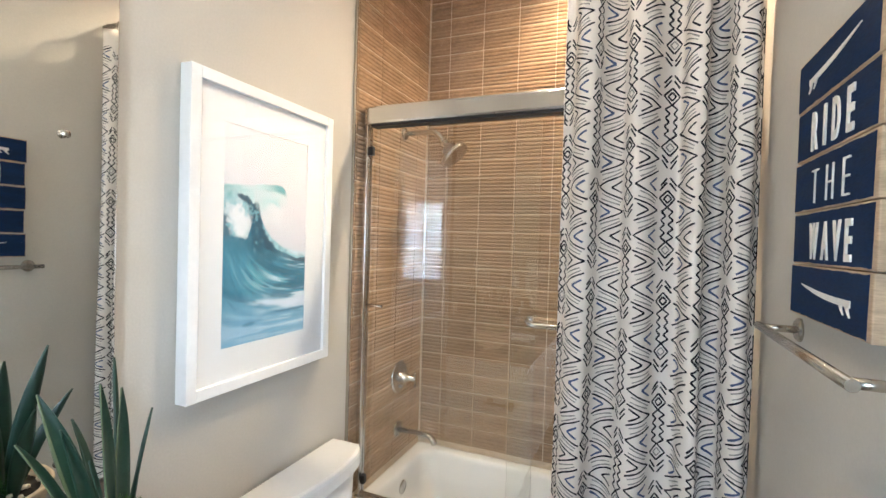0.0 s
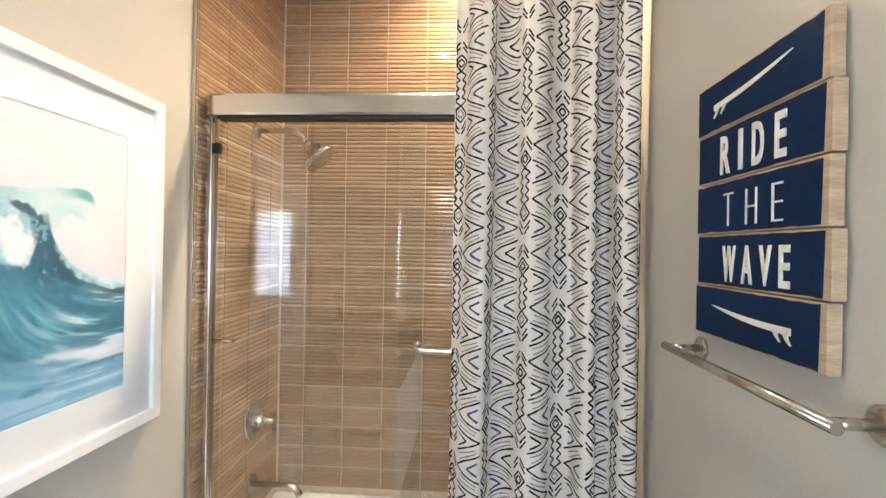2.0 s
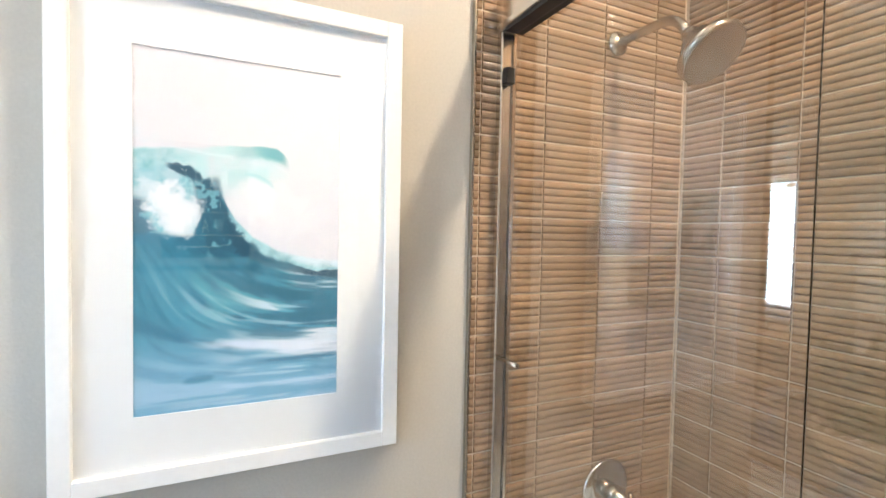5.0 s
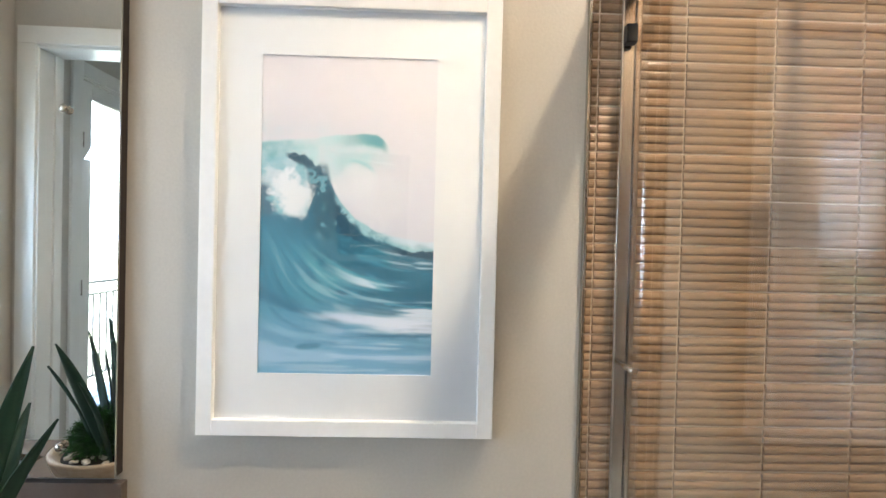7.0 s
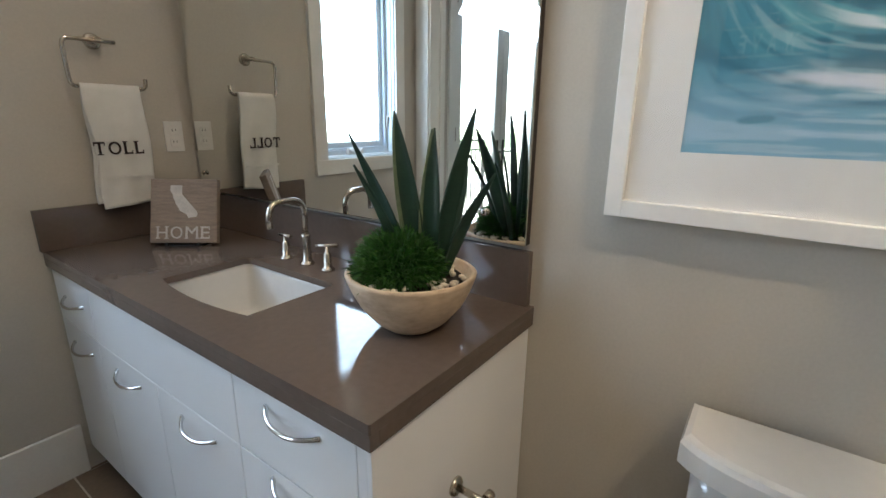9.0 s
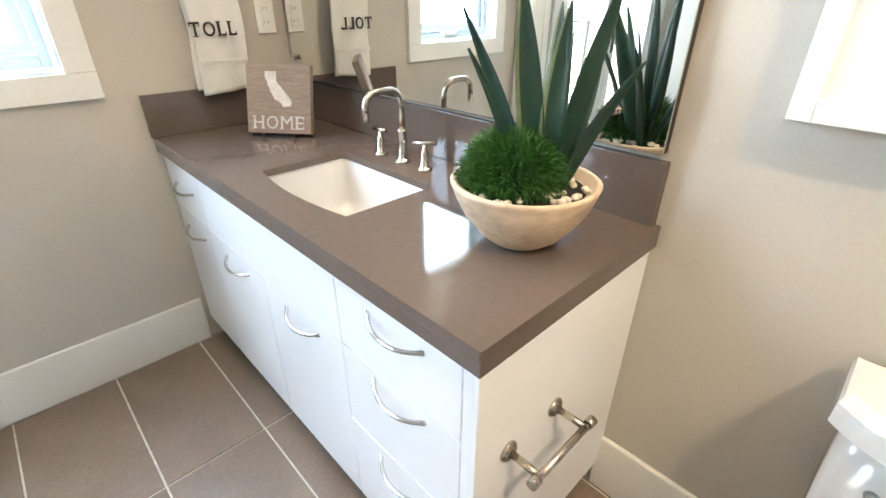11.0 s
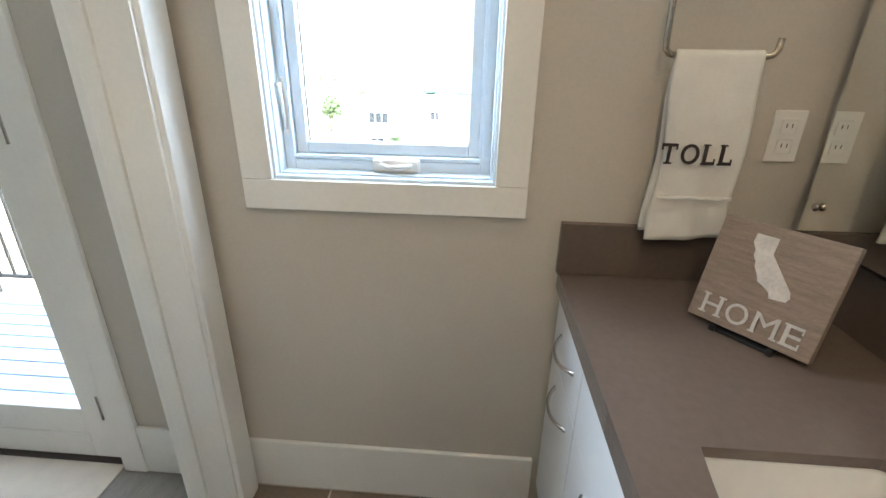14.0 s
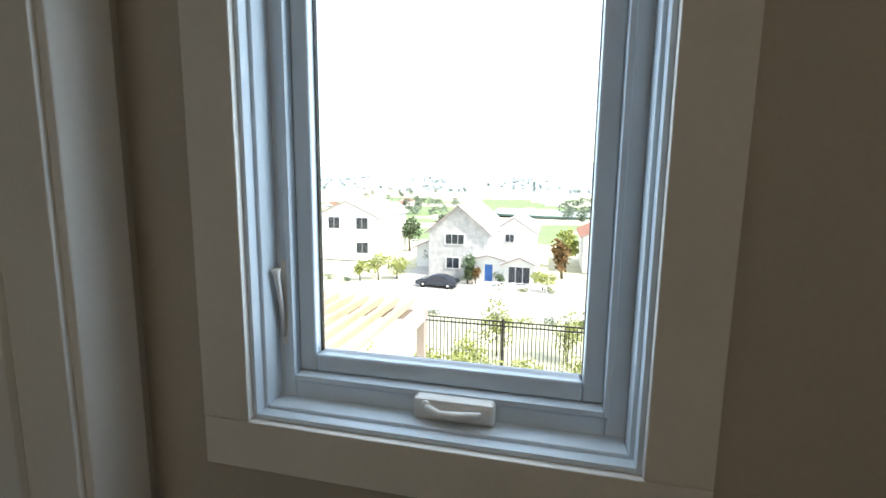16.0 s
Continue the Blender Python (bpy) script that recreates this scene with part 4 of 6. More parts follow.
def bow(x0, x1, w, r=0.03, bulge=0.03, n=28):
    """A tank outline: straight at the wall, bowed at the front."""
    out = [(x0, -w), (x0, w)]
    for k in range(n + 1):
        t = 1 - 2 * k / n
        out.append((x1 - r * (abs(t) ** 6) + bulge * (1 - t * t), w * t * (1 - 0.0)))
    return out


bm = bmesh.new()
loft(bm, [[(u, v, z) for u, v in bow(0.025, 0.165 + d, 0.225 + d)] for d, z in ((-0.02, 0.36), (-0.012, 0.38), (0, 0.55), (0.003, 0.695))], True, True)
part("tank", bm, CERAMIC, to)
bm = bmesh.new()
loft(bm, [[(u, v, z) for u, v in bow(0.018 - d, 0.185 + d, 0.252 + d)] for d, z in ((-0.012, 0.6955), (0, 0.704), (0, 0.744), (-0.004, 0.755), (-0.014, 0.760))], True, True, False)
part("tank_lid", bm, CERAMIC, to)
lv = part("flush_lever", pipe(bmesh.new(), [(0.195, -0.17, 0.64), (0.212, -0.17, 0.64), (0.216, -0.14, 0.638), (0.216, -0.10, 0.634)], [0.010, 0.009, 0.007, 0.005]), CHROME, to)


def egg(cx, rx, ry, z, n=28):
    return [(cx + rx * math.cos(2 * math.pi * k / n) * (1.0 if math.cos(2 * math.pi * k / n) > 0 else 0.8), ry * math.sin(2 * math.pi * k / n), z) for k in range(n)]


part("bowl", loft(bmesh.new(), [egg(0.36, 0.20, 0.115, 0.0), egg(0.36, 0.19, 0.105, 0.05), egg(0.37, 0.18, 0.10, 0.16), egg(0.40, 0.22, 0.14, 0.27), egg(0.42, 0.265, 0.178, 0.36), egg(0.42, 0.27, 0.182, 0.392)], True, True), CERAMIC, to)
part("pedestal", B(0.03, 0.30, -0.10, 0.10, 0.02, 0.36, 0.03), CERAMIC, to)
part("seat", loft(bmesh.new(), [egg(0.42, 0.275, 0.187, 0.394), egg(0.42, 0.28, 0.19, 0.40), egg(0.42, 0.275, 0.187, 0.412)], True, True), PLASTIC, to)
part("seat_lid", loft(bmesh.new(), [egg(0.42, 0.276, 0.188, 0.4135), egg(0.42, 0.28, 0.19, 0.42), egg(0.42, 0.26, 0.175, 0.434)], True, True), PLASTIC, to)

# ---- vanity ----
VY0, VY1, VX, CT = YS + 0.002, 0.690, -0.605, 0.865
va = thing("vanity_cabinet", (0, 0, 0), "white lacquered vanity with slab drawers and arched pulls", "vanity")
part("body", B(XW + 0.002, VX, VY0, VY1, 0.095, CT - 0.19, 0.001), CABINET, va)
part("top_rail", B(VX - 0.02, VX, VY0, VY1, CT - 0.1895, CT - 0.052), CABINET, va)
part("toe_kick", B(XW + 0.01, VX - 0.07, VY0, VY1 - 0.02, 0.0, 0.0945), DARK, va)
part("end_panel", B(XW + 0.003, VX + 0.020, VY1 + 0.0003, VY1 + 0.012, 0.095, CT - 0.052, 0.001), CABINET, va)
part("stile", B(VX + 0.0003, VX + 0.019, VY1 - 0.022, VY1 - 0.0003, 0.095, CT - 0.056, 0.001), CABINET, va)


def pull(bm, y, z, w=0.158):
    xs = VX + 0.019
    pts = []
    for k in range(15):
        t = -1 + 2 * k / 14
        pts.append((xs + 0.028 * (1 - abs(t) ** 2.4), y + w / 2 * t, z + 0.006 - 0.009 * (1 - t * t)))
    return pipe(bm, [(xs - 0.002, y - w / 2, z + 0.006)] + pts + [(xs - 0.002, y + w / 2, z + 0.006)], [0.006] * 2 + [0.0046] * 13 + [0.006] * 2, 10)


fronts = [("drawer_front", VY0 + 0.003, -0.487, 0.628, 0.808, 0.700), ("door", VY0 + 0.003, -0.487, 0.098, 0.624, 0.535),
          ("false_front", -0.484, 0.301, 0.6250, 0.808, None), ("door", -0.484, -0.093, 0.098, 0.624, 0.552), ("door", -0.090, 0.301, 0.098, 0.624, 0.560),
          ("drawer_front", 0.304, VY1 - 0.024, 0.628, 0.808, 0.747), ("drawer_front", 0.304, VY1 - 0.024, 0.395, 0.624, 0.578), ("drawer_front", 0.304, VY1 - 0.024, 0.098, 0.391, 0.335)]
for nm, a, b, c, d, hz in fronts:
    fr = part(nm, B(VX + 0.0004, VX + 0.019, a, b, c, d, 0.0015), CABINET, va)
    if hz:
        part("handle", pull(bmesh.new(), (a + b) / 2 + 0.012, hz + 0.017), CHROME, fr, "arched chrome pull")

CXF, CYE = -0.573, 0.712
SX0, SX1, SYA, SYB = -0.955, -0.690, -0.213, 0.205
ct = thing("countertop", (0, 0, 0), "taupe quartz vanity top with an upstand and a sink cutout", "countertop")


def sink_loop(grow, z, bowd=0.022, r=0.02, n=5):
    x0, x1, y0, y1 = SX0 - grow, SX1 + grow, SYA - grow, SYB + grow
    pts = []
    for cx, cy, a0 in ((x0 + r, y1 - r, 90), (x0 + r, y0 + r, 180)):
        pts += [(cx + r * math.cos(radians(a0 + 90 * k / n)), cy + r * math.sin(radians(a0 + 90 * k / n)), z) for k in range(n + 1)]
    m = 14
    for k in range(m + 1):
        t = -1 + 2 * k / m
        pts.append((x1 + bowd * (1 - t * t), y0 + (y1 - y0) * (k / m), z))
    return pts


def slab_with_hole(bm, outer, inner, z0, z1):
    for z, flip in ((z1, False), (z0, True)):
        o = [bm.verts.new((u, v, z)) for u, v in outer]
        i = [bm.verts.new((u, v, z)) for u, v in inner]
        es = [bm.edges.new((q[k], q[(k + 1) % len(q)])) for q in (o, i) for k in range(len(q))]
        bmesh.ops.triangle_fill(bm, use_beauty=True, use_dissolve=False, edges=es)
        if not flip:
            to_, ti = o, i
        else:
            for a, b in ((to_, o), (ti, i)):
                for k in range(len(a)):
                    bm.faces.new((a[k], a[(k + 1) % len(a)], b[(k + 1) % len(a)], b[k]))
    bmesh.ops.recalc_face_normals(bm, faces=bm.faces[:])
    return bm


bv = 0.003
outer = [(XW + 0.001, VY0), (CXF - bv, VY0), (CXF, VY0 + bv), (CXF, CYE - bv), (CXF - bv, CYE), (XW + 0.001, CYE)]
inner = [(p[0], p[1]) for p in sink_loop(0, 0)]
part("slab", slab_with_hole(bmesh.new(), outer, inner, CT - 0.02, CT), QUARTZ, ct)
part("front_apron", B(CXF - 0.022, CXF, VY0, CYE, CT - 0.050, CT - 0.0203, 0.001), QUARTZ, ct)
part("end_apron", B(XW + 0.001, CXF - 0.0222, CYE - 0.022, CYE, CT - 0.050, CT - 0.0203, 0.001), QUARTZ, ct)
part("upstand", B(XW + 0.001, XW + 0.021, VY0 + 0.0215, CYE - 0.012, CT + 0.0004, CT + 0.140, 0.0015), QUARTZ, ct)
part("upstand", B(XW + 0.001, -0.566, VY0, VY0 + 0.021, CT + 0.0004, CT + 0.140, 0.0015), QUARTZ, ct)

sk = thing("sink", (0, 0, 0), "white rectangular undermount sink with a bowed front", "sink")
bm = bmesh.new()
loops = [sink_loop(0.012, CT - 0.0208), sink_loop(0.003, CT - 0.0208), sink_loop(0.002, CT - 0.03), sink_loop(-0.004, CT - 0.10), sink_loop(-0.008, CT - 0.152, 0.021), sink_loop(-0.012, CT - 0.166, 0.020), sink_loop(-0.022, CT - 0.173, 0.018), sink_loop(-0.05, CT - 0.178, 0.012)]
loft(bm, loops, False, False)
inn = [bm.verts.new(p) for p in sink_loop(-0.05, CT - 0.178, 0.012)]
cen = bm.verts.new(((SX0 + SX1) / 2 - 0.02, (SYA + SYB) / 2, CT - 0.184))
for k in range(len(inn)):
    bm.faces.new((inn[k], inn[(k + 1) % len(inn)], cen)).smooth = True
bmesh.ops.remove_doubles(bm, verts=bm.verts[:], dist=0.0002)
bmesh.ops.recalc_face_normals(bm, faces=bm.faces[:])
bs = part("basin", bm, CERAMIC, sk)
sol = bs.modifiers.new("thick", "SOLIDIFY")
sol.thickness, sol.offset = 0.006, -1.0
part("drain", lathe(bmesh.new(), [(0, 0), (0.030, 0), (0.031, 0.003), (0.026, 0.005), (0.024, 0.002), (0.020, 0.002), (0.017, 0.006), (0, 0.008)], 28, pose((SX0 + SX1) / 2 - 0.02, (SYA + SYB) / 2, CT - 0.1825)), mat("dark_bronze", (0.16, 0.13, 0.10), 0.3, 1.0), sk, "dark bronze drain")

# ---- faucet ----
fc = thing("faucet", (-1.030, -0.006, CT), "brushed nickel gooseneck faucet with two lever handles", "faucet")
part("base", lathe(bmesh.new(), [(0, 0), (0.023, 0), (0.023, 0.004), (0.018, 0.009), (0.0135, 0.013), (0.0130, 0.086), (0.0142, 0.089), (0.0142, 0.094), (0.010, 0.097), (0, 0.097)], 28), NICKEL, fc)
pts = [(0, 0, 0.08), (0, 0, 0.165)]
pts += [(0.042 - 0.042 * math.cos(radians(a)), 0, 0.165 + 0.042 * math.sin(radians(a))) for a in (15, 30, 45, 60, 75, 90)]
pts += [(0.07, 0, 0.207)]
pts += [(0.085 + 0.036 * math.sin(radians(a)), 0, 0.171 + 0.036 * math.cos(radians(a))) for a in (0, 18, 36, 54, 72, 90)]
pts += [(0.122, 0, 0.135)]
part("spout", pipe(bmesh.new(), pts, 0.0092, 18), NICKEL, fc)
for yy, an in ((-0.101, 85), (0.100, 122)):
    hd = part("handle", lathe(bmesh.new(), [(0, 0), (0.021, 0), (0.021, 0.004), (0.017, 0.008), (0.0120, 0.012), (0.0115, 0.050), (0.0095, 0.054), (0.0060, 0.057), (0.0060, 0.072), (0, 0.073)], 24, pose(0.004, yy, 0)), NICKEL, fc)
    c, s_ = math.cos(radians(an)), math.sin(radians(an))
    part("lever", pipe(bmesh.new(), [(0.004 - 0.034 * c, yy - 0.034 * s_, 0.075), (0.004 + 0.034 * c, yy + 0.034 * s_, 0.078)], 0.0060, 12), NICKEL, hd)

# ---- mirror ----
mi = thing("wall_mirror", (0, 0, 0), "large frameless wall mirror held by round metal buttons", "mirror")
MY0, MY1, MZ0, MZ1 = -0.755, 0.690, 1.020, 2.50
# added dark fill: its colour stands for the shaded gap and dark edge behind the glass
part("backing", B(XW + 0.001, XW + 0.022, MY0 + 0.001, MY1 - 0.001, MZ0 + 0.001, MZ1 - 0.001), DARK, mi)
part("glass", B(XW + 0.0222, XW + 0.028, MY0, MY1, MZ0, MZ1, 0.001), MIRROR, mi, "silvered mirror glass")
MIRROR_LEAN = Matrix.Translation((XW + 0.044, MY0, 0)) @ pose(0, 0, 0, 0, 0, math.degrees(0.011)) @ Matrix.Translation((-XW - 0.028, -MY0, 0))
mi.matrix_basis = MIRROR_LEAN
for yy in (-0.714, 0.578):
    for zz in (1.09, 1.81):
        part("button", lathe(bmesh.new(), [(0, 0), (0.006, 0), (0.006, 0.004), (0.009, 0.006), (0.009, 0.009), (0.006, 0.012), (0, 0.013)], 20, pose(XW + 0.0282, yy, zz, 0, 90, 0)), NICKEL, mi)

# ---- towel hook and towel ----
tr = thing("towel_ring", (-0.824, YS, 1.545), "brushed nickel open towel ring on the wall", "towel ring")
part("flange", lathe(bmesh.new(), [(0, 0), (0.026, 0), (0.026, 0.005), (0.021, 0.010), (0.010, 0.011), (0, 0.011)], 28, pose(0, 0, 0, -90, 0, 0)), NICKEL, tr)
part("post", pipe(bmesh.new(), [(0, 0.004, 0), (0, 0.066, 0)], 0.009), NICKEL, tr)
yb = 0.064
pts = [(-0.045, yb, -0.004), (0.0, yb, -0.004), (0.08, yb, -0.004), (0.092, yb, -0.006), (0.101, yb, -0.014), (0.104, yb, -0.028), (0.102, yb, -0.12), (0.100, yb, -0.138), (0.092, yb, -0.147), (0.08, yb, -0.150), (-0.10, yb, -0.150), (-0.114, yb, -0.147), (-0.121, yb, -0.138), (-0.123, yb, -0.115)]
part("bar", pipe(bmesh.new(), pts, 0.0068, 14), NICKEL, tr)

tw_ = thing("hand_towel", (-0.833, YS + yb, 1.395), "white terry hand towel with dark embroidered letters", "towel")


def towel_sheet(side, drop, half):
    bm = bmesh.new()
    n, m = 24, 34
    g = []
    for j in range(m + 1):
        t = j / m
        row = []
        for i in range(n + 1):
            s = -1 + 2 * i / n
            if t < 0.06:
                a = t / 0.06 * math.pi / 2
                y, z = side * 0.0125 * math.sin(a), 0.0125 * math.cos(a)
            else:
                y, z = side * (0.0125 + 0.004 * math.sin(t * 5)), -(t - 0.06) / 0.94 * drop
            wdt = half * (1 + 0.02 * math.sin(t * 7) + 0.03 * t)
            y += side * (0.006 * t * math.sin(3.1 * s + side) + 0.003 * t * math.sin(7 * s + 2 * t))
            if t > 0.80 and abs(t - 0.82) < 0.012:
                y -= side * 0.002
            row.append(bm.verts.new((s * wdt + 0.010 * t * side * -1 + 0.004 * math.sin(9 * t), y, z - 0.006 * t * s)))
        g.append(row)
    for j in range(m):
        for i in range(n):
            bm.faces.new((g[j][i], g[j][i + 1], g[j + 1][i + 1], g[j + 1][i])).smooth = True
    return bm


for side, dr, half_ in ((1, 0.400, 0.086), (-1, 0.382, 0.078)):
    ob = part("front_half" if side > 0 else "back_half", towel_sheet(side, dr, half_), TERRY, tw_)
    so = ob.modifiers.new("thick", "SOLIDIFY")
    so.thickness, so.offset = 0.007, 1.0 if side < 0 else -1.0
THREAD = mat("dark_thread", (0.03, 0.02, 0.018), 0.8)
for bm in slab_word("TOLL", 0.150, 0.044, 0.006, 0.002):
    bmesh.ops.transform(bm, matrix=Matrix(((-1, 0, 0, 0.013), (0, 0, 1, 0.0275), (0, 1, 0, -0.197), (0, 0, 0, 1))), verts=bm.verts[:])
    bmesh.ops.recalc_face_normals(bm, faces=bm.faces[:])
    part("letter", bm, THREAD, tw_, "dark embroidered letter")
part("hem_band", B(-0.087, 0.080, 0.0195, 0.0225, -0.300, -0.292, 0.001), TERRY, tw_)

# ---- outlet ----
ol = thing("wall_outlet", (-1.046, YS, 1.229), "white two-gang cover plate beside the mirror", "outlet")
part("plate", B(-0.035, 0.035, 0, 0.006, -0.058, 0.058, 0.002), PLASTIC, ol)
for zz in (-0.022, 0.022):
    soc = part("socket", B(-0.017, 0.017, 0.006, 0.0085, zz - 0.016, zz + 0.016, 0.002), PLASTIC, ol)
    for xx in (-0.006, 0.006):
        part("slot", B(xx - 0.001, xx + 0.001, 0.0084, 0.0089, zz - 0.002, zz + 0.007), BLACK, soc)

# ---- plank sign on the counter ----
hs = thing("counter_sign", (-0.890, -0.503, CT), "square grey-washed wood sign on a small black easel", "sign", turn=128.5)
# local x runs along the foot to the left of the face, the face looks along local -y
TLT = pose(0, 0, 0.014, -17, 0, 0)
W2, HH = 0.114, 0.224


def lean(bm):
    bmesh.ops.transform(bm, matrix=TLT, verts=bm.verts[:])
    return bm


part("block", lean(B(-W2, W2, 0, 0.026, 0, HH, 0.002)), HOME_WOOD, hs)
for bm in slab_word("HOME", 0.180, 0.043, 0.0, 0.0015):
    bmesh.ops.transform(bm, matrix=Matrix(((1, 0, 0, 0), (0, 0, -1, -0.0012), (0, 1, 0, 0.036), (0, 0, 0, 1))), verts=bm.verts[:])
    part("letter", lean(bm), HOME_WHITE, hs, "white painted letter")
state = [(-0.040, 0.202), (-0.008, 0.202), (-0.008, 0.170), (0.033, 0.112), (0.036, 0.100), (0.032, 0.091), (0.010, 0.088), (0.006, 0.099), (-0.006, 0.108), (-0.014, 0.112), (-0.019, 0.126), (-0.026, 0.138), (-0.027, 0.147), (-0.033, 0.158), (-0.034, 0.170), (-0.041, 0.184)]
bm = bmesh.new()
prism(bm, [(u * 1.22 + 0.004, v) for u, v in state], 0.001, -0.0018, lambda u, v, d: (u, d, v))
part("state_shape", lean(bm), HOME_WHITE, hs, "white painted state outline")
bm = B(-0.06, 0.06, -0.006, 0.06, 0.0, 0.006, 0.002)
box(bm, -0.06, -0.048, -0.012, -0.004, 0.001, 0.016, 0.002)
box(bm, 0.048, 0.06, -0.012, -0.004, 0.001, 0.016, 0.002)
part("easel_foot", bm, BLACK, hs)
part("easel_leg", pipe(bmesh.new(), [(0, 0.095, 0.003), (0, 0.066, 0.120)], 0.004), BLACK, hs)

# ---- planted bowl ----
PB = (-0.882, 0.538, CT)
pl = thing("planter_bowl", PB, "pale carved wooden bowl on the vanity top", "planter")
bm = bmesh.new()
lathe(bm, [(0, 0.0), (0.050, 0.0), (0.058, 0.004), (0.085, 0.024), (0.112, 0.056), (0.130, 0.090), (0.140, 0.122), (0.141, 0.128), (0.136, 0.131), (0.129, 0.128), (0.126, 0.118), (0.10, 0.104), (0, 0.100)], 44)
for v in bm.verts:
    k = 1 + 0.018 * noise.noise(v.co * 14) if v.co.z > 0.003 else 1
    if 0.01 < v.co.z < 0.115:
        k *= 1 - 0.022 * abs(math.sin(4.5 * math.atan2(v.co.y, v.co.x) + 0.4 * math.floor(v.co.z / 0.04)))
    v.co.x, v.co.y = v.co.x * k, v.co.y * k
part("bowl", bm, BOWL_WOOD, pl)
part("soil", lathe(bmesh.new(), [(0, 0.1005), (0.118, 0.112), (0, 0.116)], 28), SOIL, pl)
rp = random.Random(11)
peb = []
for k in range(4):
    bm = bmesh.new()
    bmesh.ops.create_icosphere(bm, subdivisions=1, radius=1)
    for v in bm.verts:
        v.co *= 1 + 0.2 * noise.noise(v.co * 2 + Vector((k * 9, 0, 0)))
        v.co.z *= 0.65
    for f in bm.faces:
        f.smooth = True
    peb.append(mesh_of("pebble", bm, PEBBLE))
for k in range(90):
    a, r = rp.uniform(0, 2 * math.pi), 0.116 * math.sqrt(rp.random())
    p = piece("pebble", peb[k % 4], pl, (r * math.cos(a), r * math.sin(a), 0.119 + rp.uniform(0, 0.006)))
    q = rp.uniform(0.006, 0.011)
    p.scale, p.rotation_euler = (q, q * rp.uniform(0.7, 1), q), (0, 0, rp.uniform(0, 6))

gr = thing("grass_ball", (PB[0] + 0.020, PB[1] - 0.016, CT + 0.122), "round tuft of bright green artificial grass", "plant")
bm = bmesh.new()
rg = random.Random(5)
bmesh.ops.create_icosphere(bm, subdivisions=2, radius=0.082)
for v in bm.verts:
    v.co.z = max(-0.004, v.co.z * 0.9)
# core coloured darker than the blades, as painted shade deep in the tuft
part("core", bm, mat("shaded_grass_core", (0.012, 0.045, 0.008), 0.9), gr)
vs, fs = [], []
for k in range(7600):
    a, ct_ = rg.uniform(0, 2 * math.pi), rg.uniform(-0.02, 1)
    st_ = math.sqrt(max(0, 1 - ct_ * ct_))
    d = Vector((st_ * math.cos(a), st_ * math.sin(a), ct_))
    base = d * rg.uniform(0.070, 0.084)
    dd = (d + Vector((rg.gauss(0, 0.6), rg.gauss(0, 0.6), rg.gauss(0.15, 0.5)))).normalized()
    L = rg.uniform(0.016, 0.042)
    side = dd.cross(Vector((rg.gauss(0, 1), rg.gauss(0, 1), rg.gauss(0, 1)))).normalized() * 0.0013
    mid_ = base + dd * L * 0.6 + Vector((0, 0, 0.002))
    tip_ = base + dd * L + Vector((0, 0, -0.003))
    o = len(vs)
    vs += [base - side, base + side, mid_ + side * 0.9, mid_ - side * 0.9, tip_]
    fs += [(o, o + 1, o + 2, o + 3), (o + 3, o + 2, o + 4)]
me = bpy.data.meshes.new("grass_tuft")
me.from_pydata([tuple(v) for v in vs], [], fs)
me.materials.append(GRASS)
bl = new("grass_tuft", me)
bl.parent = gr
tagged(bl, "thin green blades", kind="stuff")

sn = thing("snake_plant", (PB[0] - 0.018, PB[1] + 0.016, CT + 0.112), "dark green snake plant with tall pointed leaves", "plant")


def leaf(base, lean_, L, w, bend, turn):
    """One stiff pointed leaf, folded lengthwise."""
    bm = bmesh.new()
    n, m = 16, 6
    dirv = Vector(lean_).normalized()
    out = Vector((dirv.x, dirv.y, 0)) if abs(dirv.x) + abs(dirv.y) > 1e-3 else Vector((1, 0, 0))
    out.normalize()
    side0 = Vector((math.cos(turn), math.sin(turn), 0))
    rows = []
    for j in range(n + 1):
        t = j / n
        c = Vector(base) + dirv * (L * t) + out * (bend * t * t) 
        wd = w * (0.55 + 1.5 * t - 1.05 * t * t) * (1 - t ** 2.8) + 0.0006
        ang_ = 0.35 * t
        side = (side0 * math.cos(ang_) + side0.cross(dirv) * math.sin(ang_)).normalized()
        nrm = side.cross(dirv).normalized()
        rows.append([bm.verts.new(c + side * (wd * (2 * i / m - 1)) + nrm * (0.40 * wd * (2 * i / m - 1) ** 2 + 0.0012 * math.sin(9 * t + i))) for i in range(m + 1)])
    for j in range(n):
        for i in range(m):
            f = bm.faces.new((rows[j][i], rows[j][i + 1], rows[j + 1][i + 1], rows[j + 1][i]))
            f.smooth = True
            f.material_index = 1 if i in (0, m - 1) and (j % 1 == 0) and w > 0.02 and i == 0 else 0
    return bm


RT, AWAY = Vector((-0.68, 0.73, 0)), Vector((-0.73, -0.68, 0))


def blade(r, d, lr, ld, L, w, bend, twist=0.0):
    """A leaf rooted at (r, d), leaning by (lr, ld), its face turned towards the room."""
    return leaf(RT * r + AWAY * d, RT * lr + AWAY * ld + Vector((0, 0, 1)), L, w, bend, 2.32 + twist)


